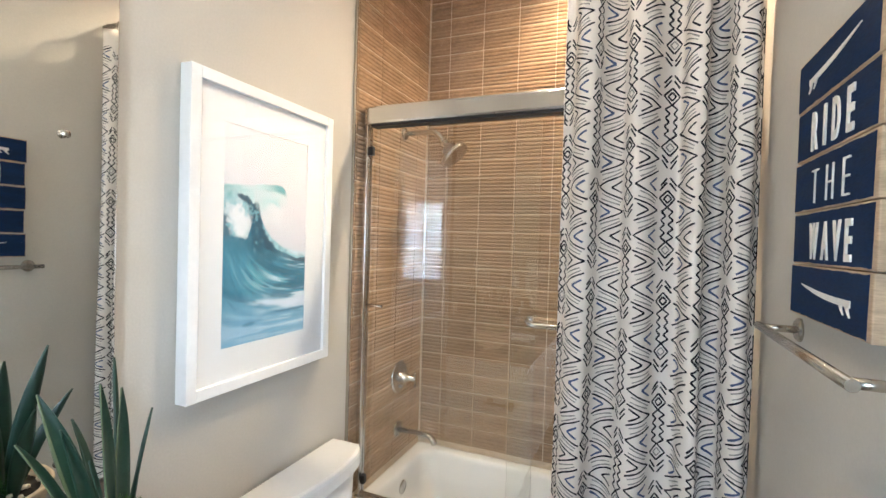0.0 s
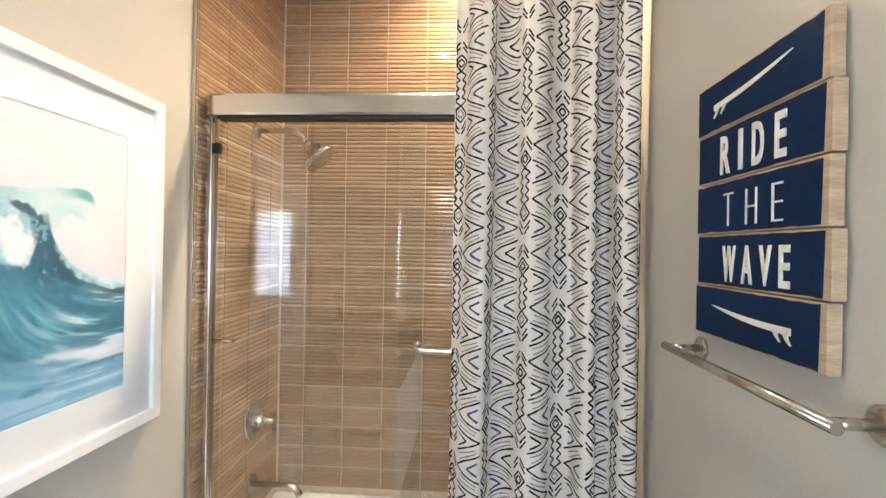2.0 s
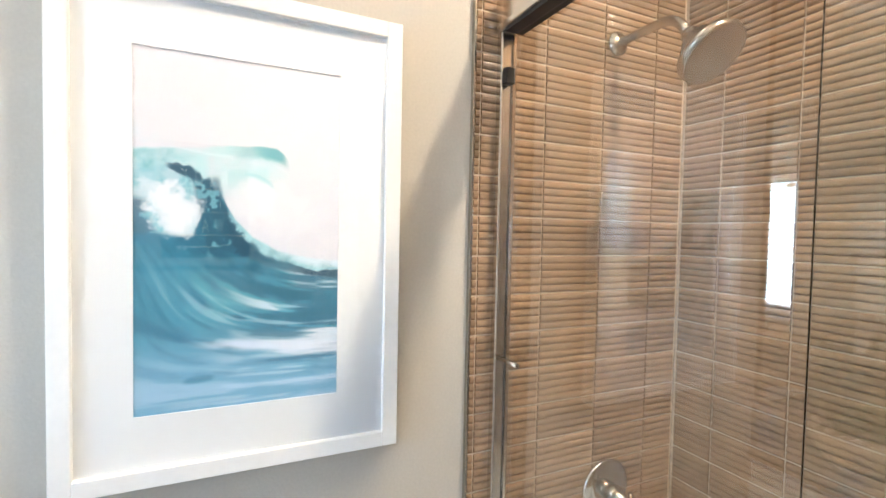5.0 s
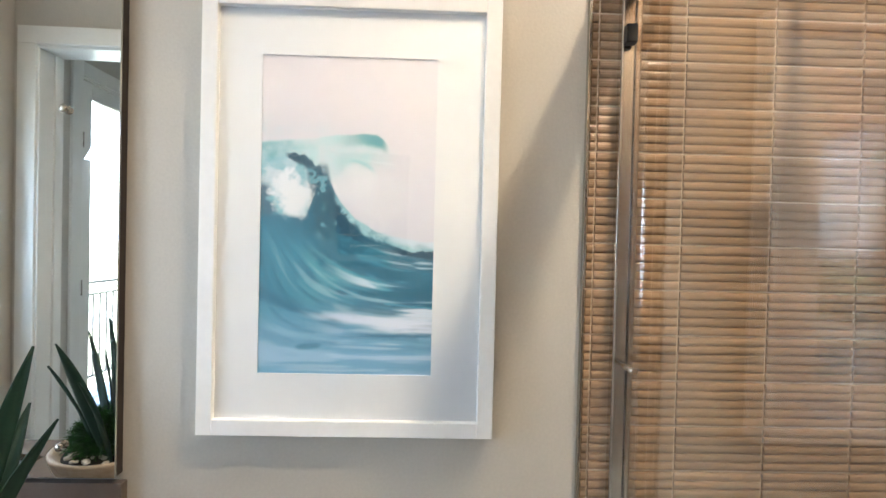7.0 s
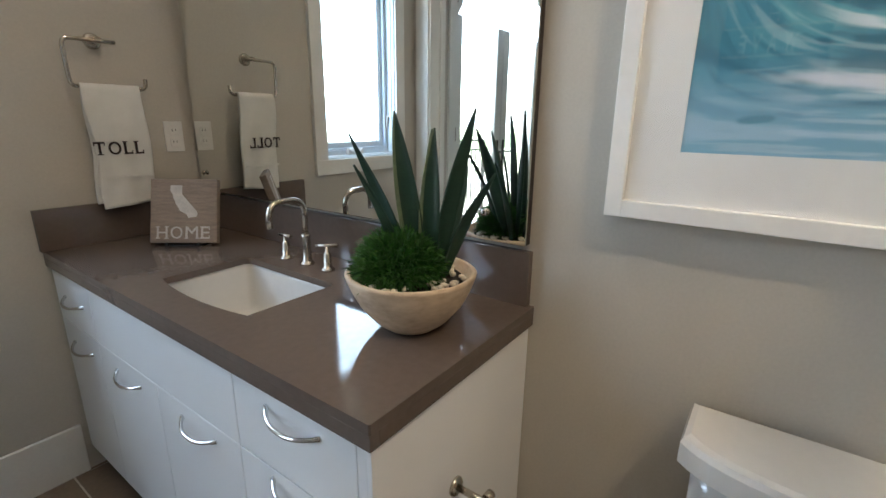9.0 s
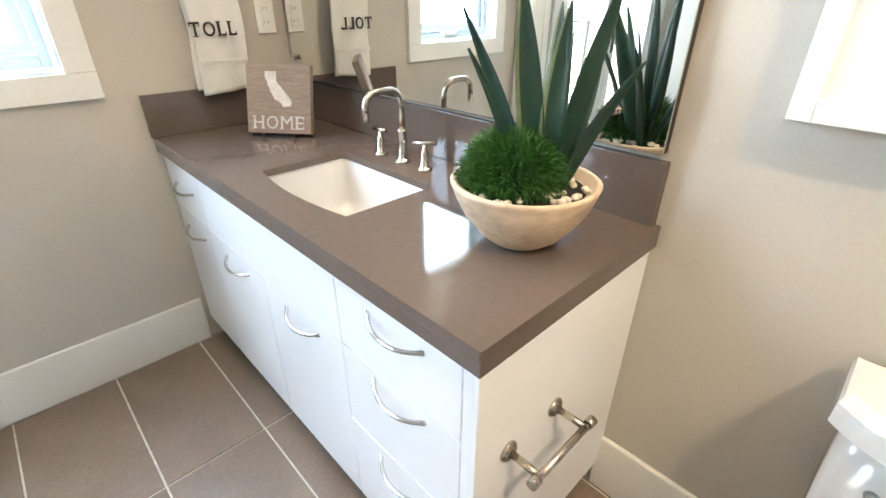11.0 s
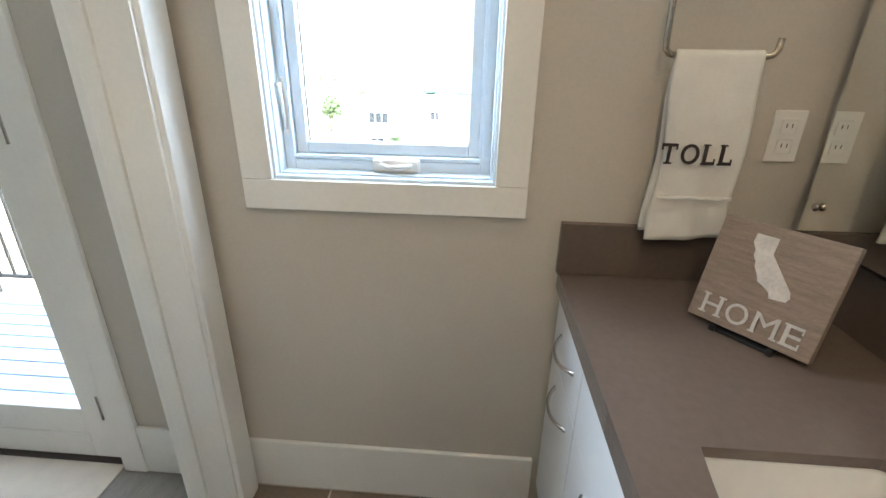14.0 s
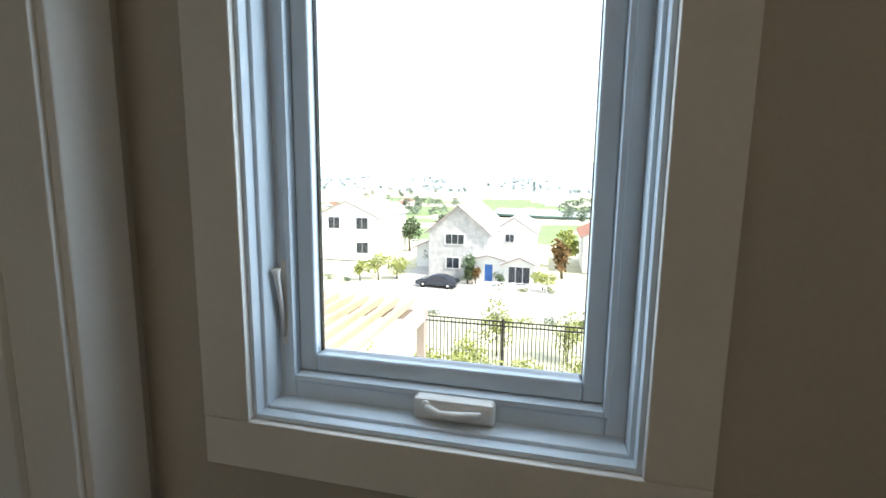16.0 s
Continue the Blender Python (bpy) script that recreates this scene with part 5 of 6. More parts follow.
LV = [blade(-0.006, 0.000, -0.14, 0.02, 0.350, 0.025, 0.00, 0.1), blade(-0.022, 0.012, -0.30, 0.05, 0.315, 0.016, 0.035, -0.3), blade(-0.034, -0.004, -0.26, 0.00, 0.250, 0.010, 0.040, 0.2),
      blade(0.016, -0.006, -0.02, 0.00, 0.315, 0.023, -0.015, -0.15), blade(0.030, 0.006, 0.16, 0.05, 0.360, 0.020, 0.030, 0.35), blade(0.044, -0.008, 0.24, -0.06, 0.235, 0.016, 0.050, 0.5),
      blade(0.026, 0.034, 0.02, 0.26, 0.320, 0.024, 0.02, -0.5), blade(-0.004, 0.040, -0.10, 0.28, 0.255, 0.021, 0.03, 0.3), blade(0.050, 0.028, 0.20, 0.24, 0.240, 0.018, 0.03, 0.1)]
for a in LV:
    ob = part("leaf", a, [LEAF, LEAF_EDGE], sn)
    so = ob.modifiers.new("thick", "SOLIDIFY")
    so.thickness = 0.002

# ---- paper holder on the cabinet's end ----
ph = thing("paper_holder", (-0.752, VY1 + 0.012, 0.560), "empty brushed nickel toilet paper holder", "paper holder")
for xx in (-0.075, 0.075):
    part("flange", lathe(bmesh.new(), [(0, 0), (0.022, 0), (0.022, 0.004), (0.017, 0.009), (0.008, 0.010), (0, 0.010)], 24, pose(xx, 0, 0, -90, 0, 0)), NICKEL, ph)
    part("arm", pipe(bmesh.new(), [(xx, 0.006, 0), (xx, 0.078, 0)], 0.0075), NICKEL, ph)
part("roller", pipe(bmesh.new(), [(-0.092, 0.072, 0), (0.092, 0.072, 0)], 0.0075), NICKEL, ph)
for xx in (-0.092, 0.092):
    part("end_cap", pipe(bmesh.new(), [(xx - 0.010, 0.072, 0), (xx + 0.010, 0.072, 0)], 0.0105), NICKEL, ph)

# ---- recessed ceiling lights ----
def downlight(x, y, power, spot=110):
    d = thing("ceiling_downlight", (x, y, H), "round white recessed ceiling light", "ceiling light", "recessed ceiling lights")
    part("trim_ring", lathe(bmesh.new(), [(0.062, -0.001), (0.062, -0.006), (0.085, -0.006), (0.088, -0.003), (0.088, -0.0005)], 32), TRIM, d)
    part("lens", lathe(bmesh.new(), [(0, -0.003), (0.0615, -0.003), (0.0615, -0.001), (0, -0.001)], 32), LAMP, d)
    la = new("downlight_lamp", bpy.data.lights.new("downlight_lamp", "SPOT"))
    la.data.energy, la.data.color = power, (1.0, 0.75, 0.46)
    la.data.spot_size, la.data.spot_blend, la.data.shadow_soft_size = radians(spot), 0.7, 0.055
    la.location = (x, y, H - 0.065)
    return d


downlight(-0.10, 2.16, 15, 140)
downlight(-0.40, 1.10, 0.8, 140)
downlight(-0.55, -0.05, 0.8, 140)

# ---- french doors and balcony of the next room ----
fd = thing("french_doors", (0, 0, 0), "white glazed french doors to a balcony", "door")
yd0, yd1 = YS - 0.075, YS - 0.030
part("frame_post", B(FD0 - 0.036, FD0 - 0.001, YS - 0.15, YS - 0.016, 0, DH, 0.002), TRIM, fd)
part("frame_post", B(FD1 + 0.001, FD1 + 0.036, YS - 0.15, YS - 0.016, 0, DH, 0.002), TRIM, fd)
part("frame_head", B(FD0 - 0.036, FD1 + 0.036, YS - 0.15, YS - 0.016, DH + 0.001, DH + 0.028, 0.002), TRIM, fd)
part("casing", B(FD0 - 0.105, FD0 - 0.020, YS - 0.0145, YS + 0.004, 0, DH + 0.1, 0.003), TRIM, fd)
part("casing", B(FD1 + 0.020, FD1 + 0.105, YS - 0.0145, YS + 0.004, 0, DH + 0.1, 0.003), TRIM, fd)
part("head_casing", B(FD0 - 0.019, FD1 + 0.019, YS - 0.0145, YS + 0.004, DH + 0.01, DH + 0.1, 0.003), TRIM, fd)
part("threshold", B(FD0 - 0.02, FD1 + 0.02, YS - 0.19, YS - 0.017, 0, 0.018, 0.003), DARK, fd)
fm = (FD0 + FD1) / 2
for a, b, hx, s in ((FD0, fm - 0.0015, fm - 0.055, 1), (fm + 0.0015, FD1, fm + 0.055, -1)):
    lf = part("leaf", ring(a, b, 0.022, DH - 0.003, 0.105, yd0, yd1, 0.004), TRIM, fd)
    part("bottom_rail", B(a + 0.1055, b - 0.1055, yd0 + 0.002, yd1 - 0.002, 0.1275, 0.235, 0.002), TRIM, lf)
    gp = part("pane", B(a + 0.100, b - 0.100, (yd0 + yd1) / 2 - 0.004, (yd0 + yd1) / 2 + 0.004, 0.233, DH - 0.105), CLEAR, lf)
    gp.visible_shadow = False
    part("handle_plate", B(hx - 0.017, hx + 0.017, yd1 + 0.0005, yd1 + 0.008, 0.90, 1.14, 0.003), IRON, lf, "dark bronze handle plate")
    part("handle", pipe(bmesh.new(), [(hx, yd1 + 0.006, 1.04), (hx, yd1 + 0.05, 1.04), (hx + 0.02 * -s * -1, yd1 + 0.055, 1.04), (hx + 0.10 * s * -1, yd1 + 0.055, 1.04)], 0.008), IRON, lf)
    for zz in (0.25, 1.2, 2.15):
        part("hinge", pipe(bmesh.new(), [((a + 0.03) if s > 0 else (b - 0.03), yd1 + 0.002, zz - 0.05), ((a + 0.03) if s > 0 else (b - 0.03), yd1 + 0.002, zz + 0.05)], 0.004), NICKEL, lf)

ba = thing("balcony", (0, 0, 0), "blue-grey boarded balcony with a black iron railing", "balcony")
yb0 = -2.10
part("slab", B(0.98, 3.6, yb0 - 0.05, YS - 0.2, -0.24, -0.075), STUCCO, ba)
nbd = 10
for k in range(nbd):
    y = YS - 0.21 - k * 0.102
    part("deck_board", B(0.99, 3.58, y - 0.092, y, -0.0745, -0.045, 0.004), DECK, ba)
rl = part("top_rail", B(0.99, 3.58, yb0 - 0.02, yb0 + 0.02, 1.03, 1.055, 0.004), IRON, ba)
part("bottom_rail", B(0.99, 3.58, yb0 - 0.012, yb0 + 0.012, 0.045, 0.07, 0.003), IRON, ba)
part("mid_rail", B(0.99, 3.58, yb0 - 0.010, yb0 + 0.010, 0.91, 0.93, 0.003), IRON, ba)
for xx in (1.01, 1.86, 2.71, 3.57):
    part("post", B(xx - 0.02, xx + 0.02, yb0 - 0.02, yb0 + 0.02, -0.0745, 1.03, 0.003), IRON, ba)
bal = mesh_of("baluster", B(-0.007, 0.007, -0.007, 0.007, 0.07, 0.91), IRON)
for k in range(24):
    xx = 1.10 + k * 0.103
    if min(abs(xx - q) for q in (1.01, 1.86, 2.71, 3.57)) > 0.03:
        piece("baluster", bal, ba, (xx, yb0, 0))
part("side_rail", B(0.995, 1.025, yb0 + 0.021, YS - 0.201, 1.03, 1.055, 0.004), IRON, ba)
part("side_rail", B(1.0, 1.02, yb0 + 0.021, YS - 0.201, 0.045, 0.07, 0.003), IRON, ba)
for k in range(10):
    piece("baluster", bal, ba, (1.01, yb0 + 0.10 + 0.1 * k, 0))

# ---- outdoors ----
CONCRETE = mat("pale_concrete", (0.52, 0.49, 0.44), 0.9, vary=0.06, scale=0.4, fine=3, bump=0.2)
DRY = mat("dry_grass_ground", (0.52, 0.48, 0.36), 0.95, vary=0.2, scale=0.05, fine=0.8, second=(0.36, 0.37, 0.22))
GREEN = mat("golf_green", (0.21, 0.28, 0.11), 0.95, vary=0.15, scale=0.03, fine=0.5)
WATER = mat("pond_water", (0.10, 0.17, 0.15), 0.08, vary=0.1, scale=0.05)
# distance haze is put into the hills' pale blue-grey colour
HILL = mat("haze_painted_hillside", (0.36, 0.41, 0.44), 0.95, vary=0.12, scale=0.006, fine=0.05)
RENDER_W = mat("white_house_stucco", (0.78, 0.76, 0.72), 0.9, vary=0.03, scale=0.8, fine=6)
STONE_G = mat("grey_house_stone", (0.50, 0.48, 0.46), 0.9, vary=0.18, scale=1.5, fine=5, bump=0.4, bump_scale=4)
ROOF = mat("pale_metal_roof", (0.58, 0.58, 0.58), 0.6, vary=0.06, scale=0.6, stretch=(6, 1, 1))
ROOF_R = mat("terracotta_roof", (0.36, 0.15, 0.09), 0.8, vary=0.12, scale=2)
GLASS_D = mat("dark_window_glass", (0.03, 0.035, 0.045), 0.08, vary=0.1)
BLUE_DOOR = mat("blue_door_paint", (0.02, 0.10, 0.33), 0.4, vary=0.06)
PERGOLA = mat("pergola_timber", (0.50, 0.36, 0.24), 0.7, vary=0.12, scale=3, fine=20, stretch=(1, 0.2, 1))
BEAM = mat("grey_pergola_beam", (0.34, 0.28, 0.25), 0.7, vary=0.12, scale=3, fine=20)
CAR = mat("dark_blue_car_paint", (0.012, 0.018, 0.035), 0.18, 0.2, vary=0.05, coat=1.0)
TYRE = mat("tyre_rubber", (0.015, 0.015, 0.015), 0.8, vary=0.1)
BARK = mat("tree_bark", (0.12, 0.09, 0.06), 0.9, vary=0.2, scale=8)
CROWNS = [mat("yellow_green_leaves", (0.30, 0.31, 0.06), 0.7, vary=0.25, scale=2, fine=12, second=(0.14, 0.18, 0.04)),
          mat("deep_green_leaves", (0.09, 0.13, 0.05), 0.7, vary=0.25, scale=2, fine=12, second=(0.02, 0.045, 0.015)),
          mat("autumn_leaves", (0.20, 0.11, 0.03), 0.7, vary=0.2, scale=2, fine=12)]


def lerp(pts, q):
    for (a, p), (b, r) in zip(pts, pts[1:]):
        if a <= q <= b:
            t = (q - a) / (b - a)
            t = t * t * (3 - 2 * t)
            return p + (r - p) * t
    return pts[0][1] if q < pts[0][0] else pts[-1][1]


def land(x, y):
    """Height of the land: a terrace, a slope to the street, then a valley and far hills."""
    z = lerp([(0, -4.4), (16, -4.4), (37, -10.0), (72, -10.2), (150, -18), (330, -25), (520, -25), (1000, -18), (2200, 40), (3500, 150)], max(0, -y))
    if -y > 90:
        z += min(1, (-y - 90) / 300) * (3.5 * noise.noise((x * 0.006, y * 0.006, 0)) + 1.5 * noise.noise((x * 0.02, y * 0.02, 2)))
    if -y > 900:
        z += (-y - 900) / 2600 * 60 * noise.noise((x * 0.0012, y * 0.0008, 5))
    return z


ys = [60, 20, 4] + [-2 * k for k in range(0, 40)] + [-80 - 8 * k for k in range(30)] + [-320 - 20 * k for k in range(30)] + [-920 - 90 * k for k in range(32)]
xs = [-2600 + 200 * k for k in range(12)] + [-220 + 12 * k for k in range(40)] + [260 + 200 * k for k in range(13)]
bm = bmesh.new()
gv = [[bm.verts.new((x, y, land(x, y))) for x in xs] for y in ys]
for j in range(len(ys) - 1):
    for i in range(len(xs) - 1):
        f = bm.faces.new((gv[j][i], gv[j][i + 1], gv[j + 1][i + 1], gv[j + 1][i]))
        f.smooth = True
        cx, cy = (xs[i] + xs[i + 1]) / 2, (ys[j] + ys[j + 1]) / 2
        q = noise.noise((cx * 0.01, cy * 0.01, 3))
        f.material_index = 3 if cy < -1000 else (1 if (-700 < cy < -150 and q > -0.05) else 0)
bmesh.ops.recalc_face_normals(bm, faces=bm.faces[:])
if bm.faces[0].normal.z < 0:
    bmesh.ops.reverse_faces(bm, faces=bm.faces[:])
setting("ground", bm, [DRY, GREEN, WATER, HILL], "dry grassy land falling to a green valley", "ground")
bm = bmesh.new()
pond = [(-20 + 62 * math.cos(a) * (1 + 0.2 * math.sin(3 * a)), -395 + 40 * math.sin(a)) for a in [2 * math.pi * k / 40 for k in range(40)]]
prism(bm, pond, -24.2, -22.6, lambda u, v, d: (u, v, d))
setting("water", bm, WATER, "calm green pond on the valley floor", "water")
setting("road", B(-90, 90, -47.5, -38.5, -10.6, -9.96), CONCRETE, "pale concrete street below the terrace", "road")
setting("pavement", B(11.5, 17.5, -62, -47.5, -10.7, -9.95), CONCRETE, "pale concrete driveway", "pavement")
setting("pavement", B(-30, 11.4, -52, -47.52, -10.7, -9.94), CONCRETE, "pale concrete front path", "pavement")
setting("facade", B(XW - 0.2, FX1 + 0.1, YS - 0.19, FYN + 0.1, -4.6, -0.21), STUCCO, "pale stucco wall of the floor below", "wall")


def house(at, label, w, d, h, rise, wins, wall, roof, turn=0.0, doors=()):
    """A gabled house. Its gable faces +y; wins: (x, z, width, height, panes)."""
    o = thing("house", at, label, "house", turn=turn)
    bm = bmesh.new()
    prism(bm, [(-w / 2, 0), (w / 2, 0), (w / 2, h), (0, h + rise), (-w / 2, h)], 0, -d, lambda u, v, q: (u, q, v))
    part("wall", bm, wall, o)
    ov, tk = 0.45, 0.16
    sl = rise / (w / 2)
    bm = bmesh.new()
    prism(bm, [(-w / 2 - ov, h - ov * sl + 0.02), (0, h + rise + 0.02), (w / 2 + ov, h - ov * sl + 0.02), (w / 2 + ov, h - ov * sl + 0.02 + tk), (0, h + rise + tk + 0.04), (-w / 2 - ov, h - ov * sl + 0.02 + tk)], 0.4, -d - 0.4, lambda u, v, q: (u, q, v))
    rf = part("roof", bm, roof, o)
    part("fascia", prism(bmesh.new(), [(-w / 2 - ov, h - ov * sl - 0.02), (0, h + rise - 0.02), (w / 2 + ov, h - ov * sl - 0.02), (w / 2 + ov, h - ov * sl + 0.17), (0, h + rise + 0.19), (-w / 2 - ov, h - ov * sl + 0.17)], 0.405, 0.46, lambda u, v, q: (u, q, v)), BEAM, rf)
    for x, z, ww, hh_, n in wins:
        wi = part("window", B(x - ww / 2 - 0.12, x + ww / 2 + 0.12, -0.02, 0.10, z - 0.12, z + hh_ + 0.12, 0.01), RENDER_W, o)
        for k in range(n):
            a = x - ww / 2 + k * ww / n
            part("pane", B(a + 0.04, a + ww / n - 0.04, 0.101, 0.13, z, z + hh_), GLASS_D, wi)
    for x, ww, hh_, m_ in doors:
        dr = part("door", B(x - ww / 2, x + ww / 2, 0.0, 0.11, 0.05, hh_, 0.01), m_, o)
        part("door_frame", ring(x - ww / 2 - 0.15, x + ww / 2 + 0.15, 0.0, hh_ + 0.15, 0.14, 0.0, 0.13, 0.01), RENDER_W, dr)
    return o


house((10.75, -54, -10.0), "grey stone house with a steep white-trimmed gable", 7.3, 16, 5.7, 3.0, [(0.4, 4.2, 2.3, 1.15, 3), (0.6, 1.25, 1.6, 1.25, 2)], STONE_G, ROOF)
house((6.8, -52, -9.95), "white entrance wing with a blue front door", 4.0, 6, 2.7, 0.5, [], RENDER_W, ROOF, doors=((-0.1, 0.9, 2.2, BLUE_DOOR),))
house((3.2, -51.6, -9.95), "low white wing with a wide glazed door", 3.4, 10, 2.45, 0.7, [(0.0, 0.12, 2.4, 2.0, 3)], RENDER_W, ROOF)
house((4.9, -63, -10.0), "white rear wing with a pale roof", 5.6, 14, 5.0, 1.8, [(0.5, 3.6, 1.2, 1.0, 2)], RENDER_W, ROOF)
house((15.5, -60, -10.0), "low white garage wing beside the driveway", 4.5, 8, 2.8, 1.0, [(-1.1, 0.9, 1.1, 1.2, 1)], RENDER_W, ROOF)
house((29.0, -62, -10.0), "white two-storey house with dark windows", 9.0, 14, 6.6, 2.0, [(-2.4, 4.7, 1.8, 1.6, 2), (2.0, 4.7, 1.8, 1.6, 2), (-2.4, 1.2, 1.8, 1.5, 2)], RENDER_W, ROOF)
house((37.5, -52, -10.0), "white house with a pale roof", 8.0, 12, 5.6, 2.2, [(1.0, 3.6, 1.8, 1.3, 2)], RENDER_W, ROOF)
house((-8.0, -62, -10.0), "house with a terracotta roof", 7.5, 12, 4.8, 1.8, [(1.0, 3.0, 1.5, 1.2, 2)], RENDER_W, ROOF_R)
rf = random.Random(21)
for k in range(34):
    y = -rf.uniform(300, 1500)
    x = -0.22 * y + rf.uniform(-0.33, 0.33) * -y
    house((x, y, land(x, y) - 0.5), "distant pale house in the valley", rf.uniform(10, 20), rf.uniform(9, 14), rf.uniform(3, 6), rf.uniform(1.5, 3), [(-2, 1.2, 2, 1.2, 1), (2, 1.2, 2, 1.2, 1)], RENDER_W, rf.choice((ROOF, ROOF, ROOF_R)), rf.uniform(-40, 40))

# parked car
car = thing("parked_car", (11.9, -48.6, -9.93), "dark blue saloon car parked in the street", "car", turn=180 - 4)
prof = [(-2.3, 0.32), (-2.28, 0.72), (-1.85, 0.86), (-1.15, 0.93), (-0.45, 1.36), (0.35, 1.44), (1.05, 1.34), (1.75, 1.02), (2.25, 0.92), (2.34, 0.55), (2.3, 0.32)]
bm = bmesh.new()
rings = []
for v, s, up in ((-0.88, 0.985, 0.0), (-0.90, 1.0, 0), (-0.62, 1.0, 1), (0.62, 1.0, 1), (0.90, 1.0, 0), (0.88, 0.985, 0)):
    rings.append([bm.verts.new((u * s, v, min(z, 0.93) if not up else z)) for u, z in prof])
for a, b in zip(rings, rings[1:]):
    for i in range(len(prof)):
        bm.faces.new((a[i], a[(i + 1) % len(prof)], b[(i + 1) % len(prof)], b[i])).smooth = True
bm.faces.new(rings[0])
bm.faces.new(rings[-1][::-1])
bmesh.ops.recalc_face_normals(bm, faces=bm.faces[:])
part("body", bm, CAR, car)
for v in (-0.775, 0.775):
    bm = bmesh.new()
    sgn = 1 if v > 0 else -1
    prism(bm, [(-1.0, 0.95), (-0.42, 1.31), (0.34, 1.38), (0.98, 1.28), (1.45, 1.03), (1.3, 0.96)], v + sgn * 0.02, v - sgn * 0.03, lambda u, z, q: (u, q, z))
    part("side_window", bm, GLASS_D, car)
for wx in (-1.42, 1.42):
    for v in (-0.83, 0.83):
        wh = part("wheel", lathe(bmesh.new(), [(0.18, -0.11), (0.31, -0.11), (0.335, -0.07), (0.335, 0.07), (0.31, 0.11), (0.18, 0.11)], 24, pose(wx, v, 0.335, 90, 0, 0)), TYRE, car)
        part("rim", lathe(bmesh.new(), [(0, -0.09), (0.19, -0.10), (0.20, 0.10), (0, 0.09)], 20, pose(wx, v, 0.335, 90, 0, 0)), CHROME, wh)

# pergola on the terrace
pg = thing("pergola", (0, 0, -4.4), "timber pergola with pale rafters over the terrace", "pergola")
part("beam", B(2.72, 8.6, -11.15, -10.85, 2.45, 2.72, 0.01), BEAM, pg)
part("beam", B(2.72, 8.6, -6.6, -6.35, 2.45, 2.72, 0.01), BEAM, pg)
part("side_beam", B(2.72, 2.98, -10.84, -6.61, 2.47, 2.74, 0.01), RENDER_W, pg)
raf = mesh_of("rafter", B(-0.07, 0.07, -11.4, -6.1, 2.725, 2.90, 0.01), PERGOLA)
for k in range(13):
    piece("rafter", raf, pg, (3.22 + 0.42 * k, 0, 0))
for xx in (2.85, 8.4):
    for yy in (-11.0, -6.5):
        part("post", B(xx - 0.1, xx + 0.1, yy - 0.1, yy + 0.1, 0, 2.448, 0.01), BEAM, pg)

# iron fence along the terrace
fe = thing("iron_fence", (0, -14.0, -4.4), "dark iron picket fence along the terrace", "fence")
for z in (0.15, 1.48, 1.62):
    part("rail", B(-9.5, 3.75, -0.02, 0.02, z, z + 0.035), IRON, fe)
pk = mesh_of("picket", B(-0.012, 0.012, -0.012, 0.012, 0.06, 1.63), IRON)
for k in range(110):
    piece("picket", pk, fe, (-9.4 + 0.12 * k, 0, 0))
po = mesh_of("post", B(-0.035, 0.035, -0.035, 0.035, 0, 1.72), IRON)
for k in range(6):
    piece("post", po, fe, (-9.5 + 2.65 * k, 0, 0))

# white rail fence along the street
wf = thing("rail_fence", (0, -48.6, -9.94), "white crossed-rail fence along the street", "fence")
for k in range(7):
    xx = -3.4 + 1.75 * k
    part("post", B(xx - 0.06, xx + 0.06, -0.06, 0.06, 0, 1.0, 0.01), RENDER_W, wf)
    if k < 6:
        part("top_rail", B(xx + 0.061, xx + 1.689, -0.03, 0.03, 0.86, 0.94), RENDER_W, wf)
        part("brace", pipe(bmesh.new(), [(xx + 0.06, 0.0, 0.08), (xx + 1.69, 0.0, 0.86)], 0.035, 6), RENDER_W, wf)
        part("brace", pipe(bmesh.new(), [(xx + 0.06, 0.03, 0.86), (xx + 1.69, 0.03, 0.08)], 0.035, 6), RENDER_W, wf)


def clumps(rng, n, rad, zlo, zhi, size):
    """Many small leaf blades scattered through an uneven crown."""
    vs, fs = [], []
    lobes = [Vector((rng.uniform(-0.5, 0.5) * rad, rng.uniform(-0.5, 0.5) * rad, rng.uniform(zlo + 0.2 * (zhi - zlo), zhi - 0.25 * (zhi - zlo)))) for _ in range(6)]
    for _ in range(n):
        c = rng.choice(lobes)
        d = Vector((rng.gauss(0, 1), rng.gauss(0, 1), rng.gauss(0, 1))).normalized()
        p = c + Vector((d.x * rad * 0.55, d.y * rad * 0.55, d.z * (zhi - zlo) * 0.32)) * rng.uniform(0.55, 1.1)
        a = Vector((rng.gauss(0, 1), rng.gauss(0, 1), rng.gauss(0, 0.6))).normalized() * size * rng.uniform(0.6, 1.3)
        b = a.cross(Vector((rng.gauss(0, 1), rng.gauss(0, 1), rng.gauss(0, 1)))).normalized() * size * 0.4
        o = len(vs)
        vs += [tuple(p - a), tuple(p + b), tuple(p + a), tuple(p - b)]
        fs.append((o, o + 1, o + 2, o + 3))
    return vs, fs


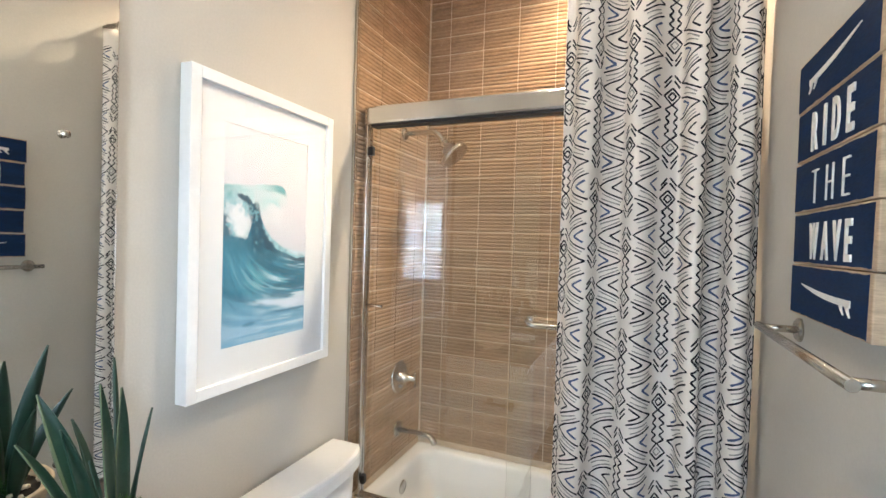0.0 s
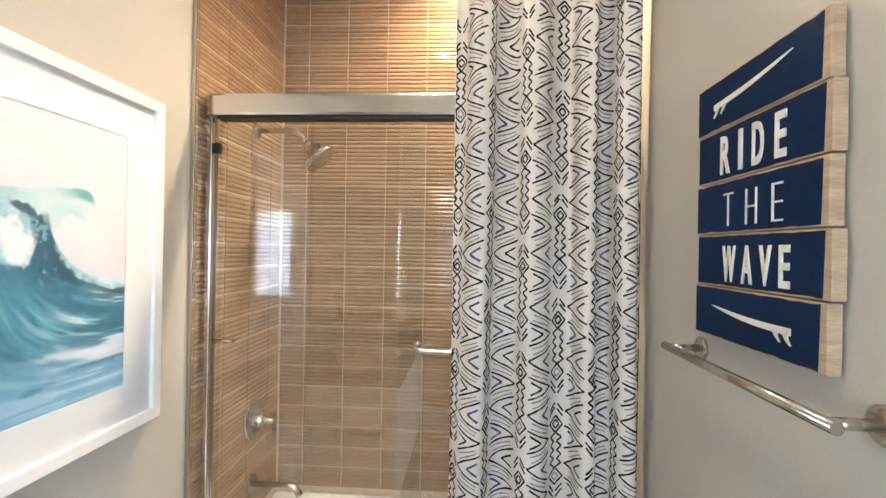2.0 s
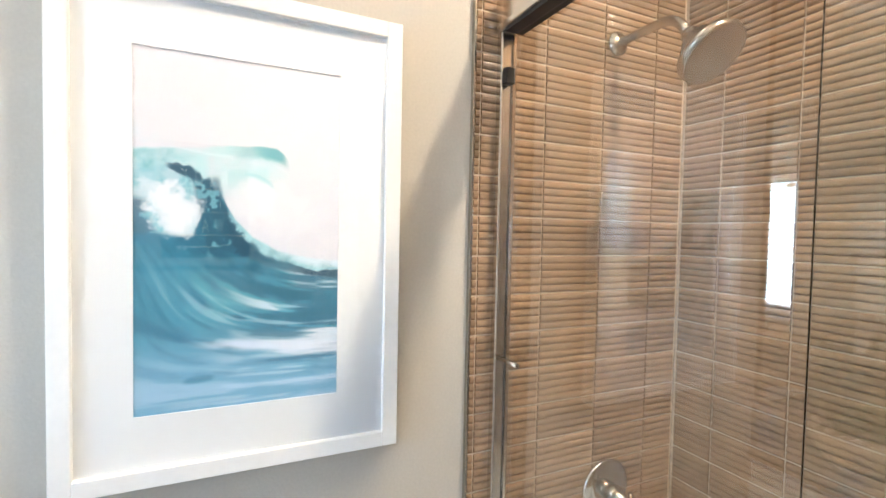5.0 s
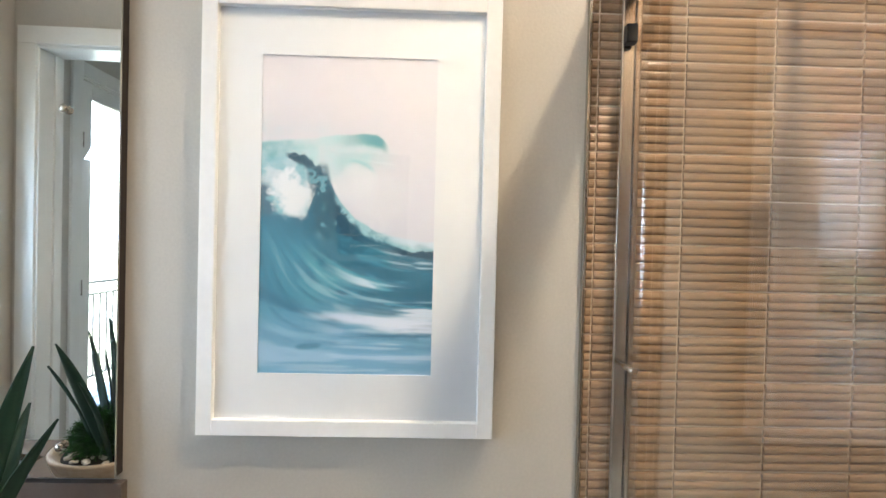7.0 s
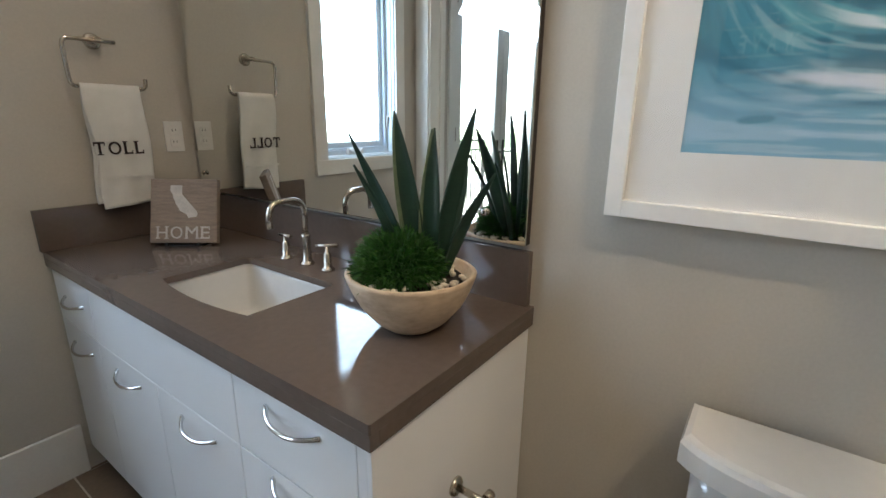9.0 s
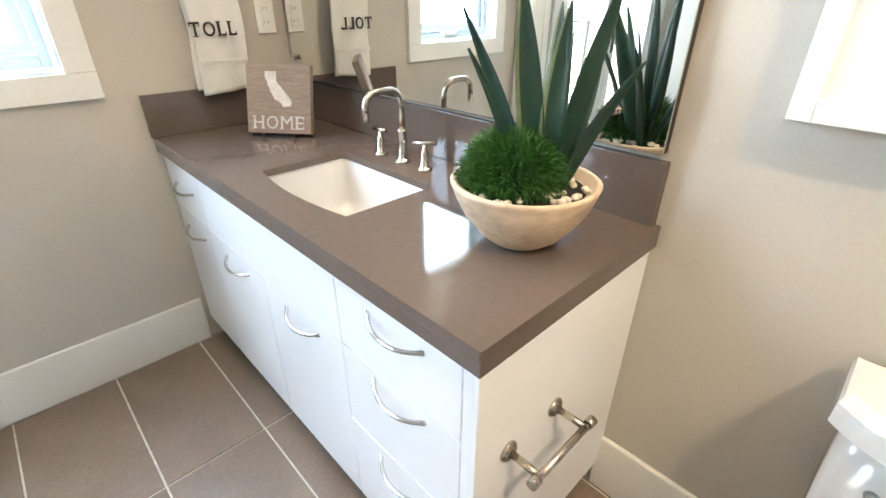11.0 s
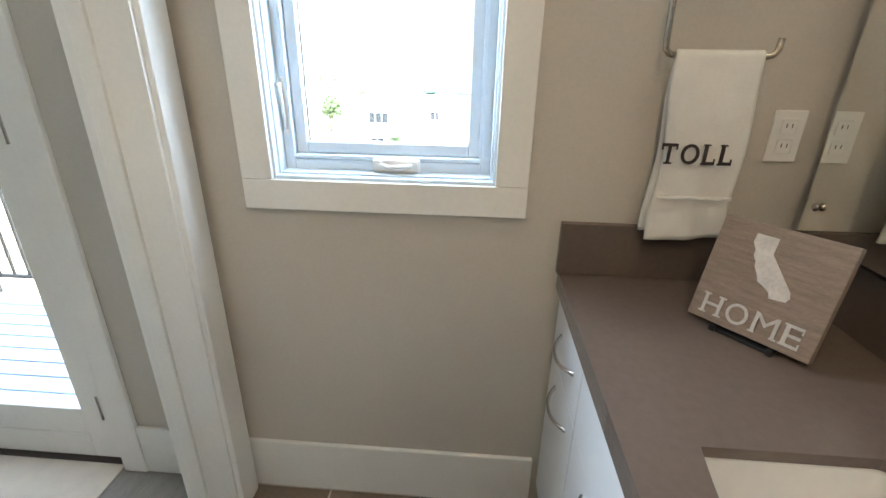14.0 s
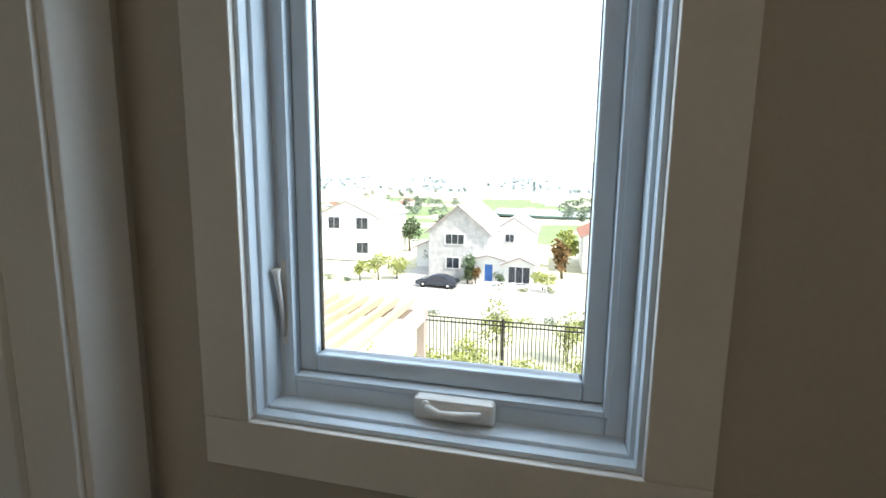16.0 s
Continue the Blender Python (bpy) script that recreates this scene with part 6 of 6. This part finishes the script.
def tree(kind, label, at, h, rad, m_, seed, n=420, size=None):
    rng = random.Random(seed)
    o = thing(kind, at, label, "tree" if kind == "tree" else "shrub")
    bm = bmesh.new()
    pipe(bm, [(0, 0, 0), (0.02 * h, 0, h * 0.3), (0, 0.02 * h, h * 0.7)], [q * (1 if kind == "tree" else 0.4) for q in (0.035 * h, 0.025 * h, 0.008 * h)], 8)
    part("trunk", bm, BARK, o)
    for k in range(4):
        a = rng.uniform(0, 6.28)
        part("limb", pipe(bmesh.new(), [(0.01 * h, 0, h * (0.28 + 0.08 * k)), (rad * 0.5 * math.cos(a), rad * 0.5 * math.sin(a), h * (0.5 + 0.09 * k))], [q * (1 if kind == "tree" else 0.4) for q in (0.014 * h, 0.005 * h)], 6), BARK, o)
    vs, fs = clumps(rng, n, rad, h * (0.25 if kind == "tree" else 0.05), h, size or 0.07 * h)
    me = bpy.data.meshes.new("crown")
    me.from_pydata(vs, [], fs)
    me.materials.append(m_)
    c = new("crown", me)
    c.parent = o
    return o


for k, (x, y, h, r, mi_) in enumerate([(8.9, -50.9, 3.4, 1.0, 1), (8.0, -51.0, 2.2, 0.7, 2), (5.4, -50.8, 1.8, 0.7, 1), (17.8, -52, 3.0, 1.6, 0), (19.6, -50.5, 3.2, 1.6, 0), (21.5, -49.5, 2.6, 0.8, 0), (16.2, -61, 3.4, 1.1, 1),
                                        (-1.6, -58, 5.0, 1.5, 2), (-2.2, -66, 5.4, 1.7, 0), (0.5, -49.5, 2.4, 1.5, 0), (23.5, -75, 6, 2.4, 1), (16.0, -80, 7, 2.6, 1), (20.0, -84, 6.5, 2.4, 1), (27, -48, 2.2, 1.2, 0)]):
    tree("tree", "small leafy garden tree beside the houses", (x, y, land(x, y) - 0.05), h, r, CROWNS[mi_], 50 + k)
for k, (x, y, h, r) in enumerate([(2.35, -12.3, 1.2, 0.7), (1.7, -12.9, 1.5, 0.8), (1.0, -12.2, 1.0, 0.8), (0.2, -12.8, 1.1, 0.8), (-0.5, -12.3, 0.9, 0.7), (-1.2, -12.7, 1.2, 0.8), (1.4, -15.3, 2.3, 0.6), (-0.9, -15.4, 2.2, 0.6), (3.3, -12.8, 1.2, 0.7), (4.5, -12.6, 1.2, 0.8), (-2.1, -12.4, 1.2, 0.8)]):
    tree("shrub", "yellow-green ornamental shrub on the terrace", (x, y, -4.45), h, r, CROWNS[0], 90 + k, 700, 0.065)
for k in range(26):
    x, y = rf.uniform(-6, 30), rf.choice((-37.6, -37.2, -48.3, -49.2)) + rf.uniform(-0.4, 0.4)
    if 8.5 < x < 18 and y < -45:
        continue
    tree("shrub", "low green shrub along the street", (x, y, land(x, y) - 0.05), rf.uniform(0.6, 1.1), rf.uniform(0.5, 1.0), CROWNS[k % 2], 200 + k, 160, 0.10)
# far woods, as one mass; aerial haze is painted into their greyed green
vs, fs = [], []
for k in range(420):
    y = -rf.uniform(260, 1700)
    x = -0.22 * y + rf.uniform(-0.4, 0.4) * -y
    if noise.noise((x * 0.006, y * 0.004, 8)) < 0.02:
        continue
    a, b = clumps(rf, 60, rf.uniform(4, 7), 0, rf.uniform(6, 12), 1.6)
    z = land(x, y)
    o = len(vs)
    vs += [(p[0] + x, p[1] + y, p[2] + z) for p in a]
    fs += [tuple(o + q for q in f) for f in b]
me = bpy.data.meshes.new("far_woods")
me.from_pydata(vs, [], fs)
me.materials.append(mat("haze_paled_woods", (0.17, 0.21, 0.15), 0.8, vary=0.25, scale=0.05, fine=0.6))
tagged(new("far_woods", me), "scattered green woods across the valley, paled by painted haze", "trees", kind="stuff")

# ---- tiles, last ----
def lay(parent, face, joints):
    """Stack-bonded ribbed tiles over one shower wall, between upright joints."""
    for u0, u1 in zip(joints, joints[1:]):
        me = TILE if abs(u1 - u0 - tw) < 0.001 else tile_mesh(u1 - u0, "cut_tile")
        for j in range(ROWS_N):
            z = Z0T + j * th
            if z + th > H + 0.001:
                continue
            ob = new("tile", me)
            ob.parent = parent
            if face == "n":
                ob.matrix_basis = pose(u0, YN - g, z)
            elif face == "w":
                ob.matrix_basis = pose(XW + g, u0, z, 0, 0, 90)
            else:
                ob.matrix_basis = pose(XE - g, u1, z, 0, 0, -90)


NX, NY = -1.008, 1.926
lay(shower_n, "n", [XW + g + 0.010] + [NX + k * tw for k in range(7)] + [XE - g - 0.010])
for wall_, side_ in ((shower_w, "w"), (shower_e, "e")):
    lay(wall_, side_, [TUB_Y + 0.001, NY - tw, NY, NY + tw, NY + 2 * tw, YN - g - 0.010])

bx, by = 0.309, 0.6175
ft = {}
for i in range(-4, 3):
    for j in range(-1, 6):
        x0, x1 = max(-0.204 + i * bx + 0.003, XW), min(-0.204 + (i + 1) * bx - 0.003, XE)
        y0, y1 = max(-0.1745 + (j - 1) * by + 0.003, YS), min(-0.1745 + j * by - 0.003, TUB_Y)
        if x1 - x0 < 0.01 or y1 - y0 < 0.008:
            continue
        key = (round(x1 - x0, 4), round(y1 - y0, 4))
        if key not in ft:
            ft[key] = mesh_of("floor_tile", B(0, key[0], 0, key[1], -0.004, 0.0, 0.0012), FLOOR_TILE)
        piece("floor_tile", ft[key], floor, (x0, y0, 0))
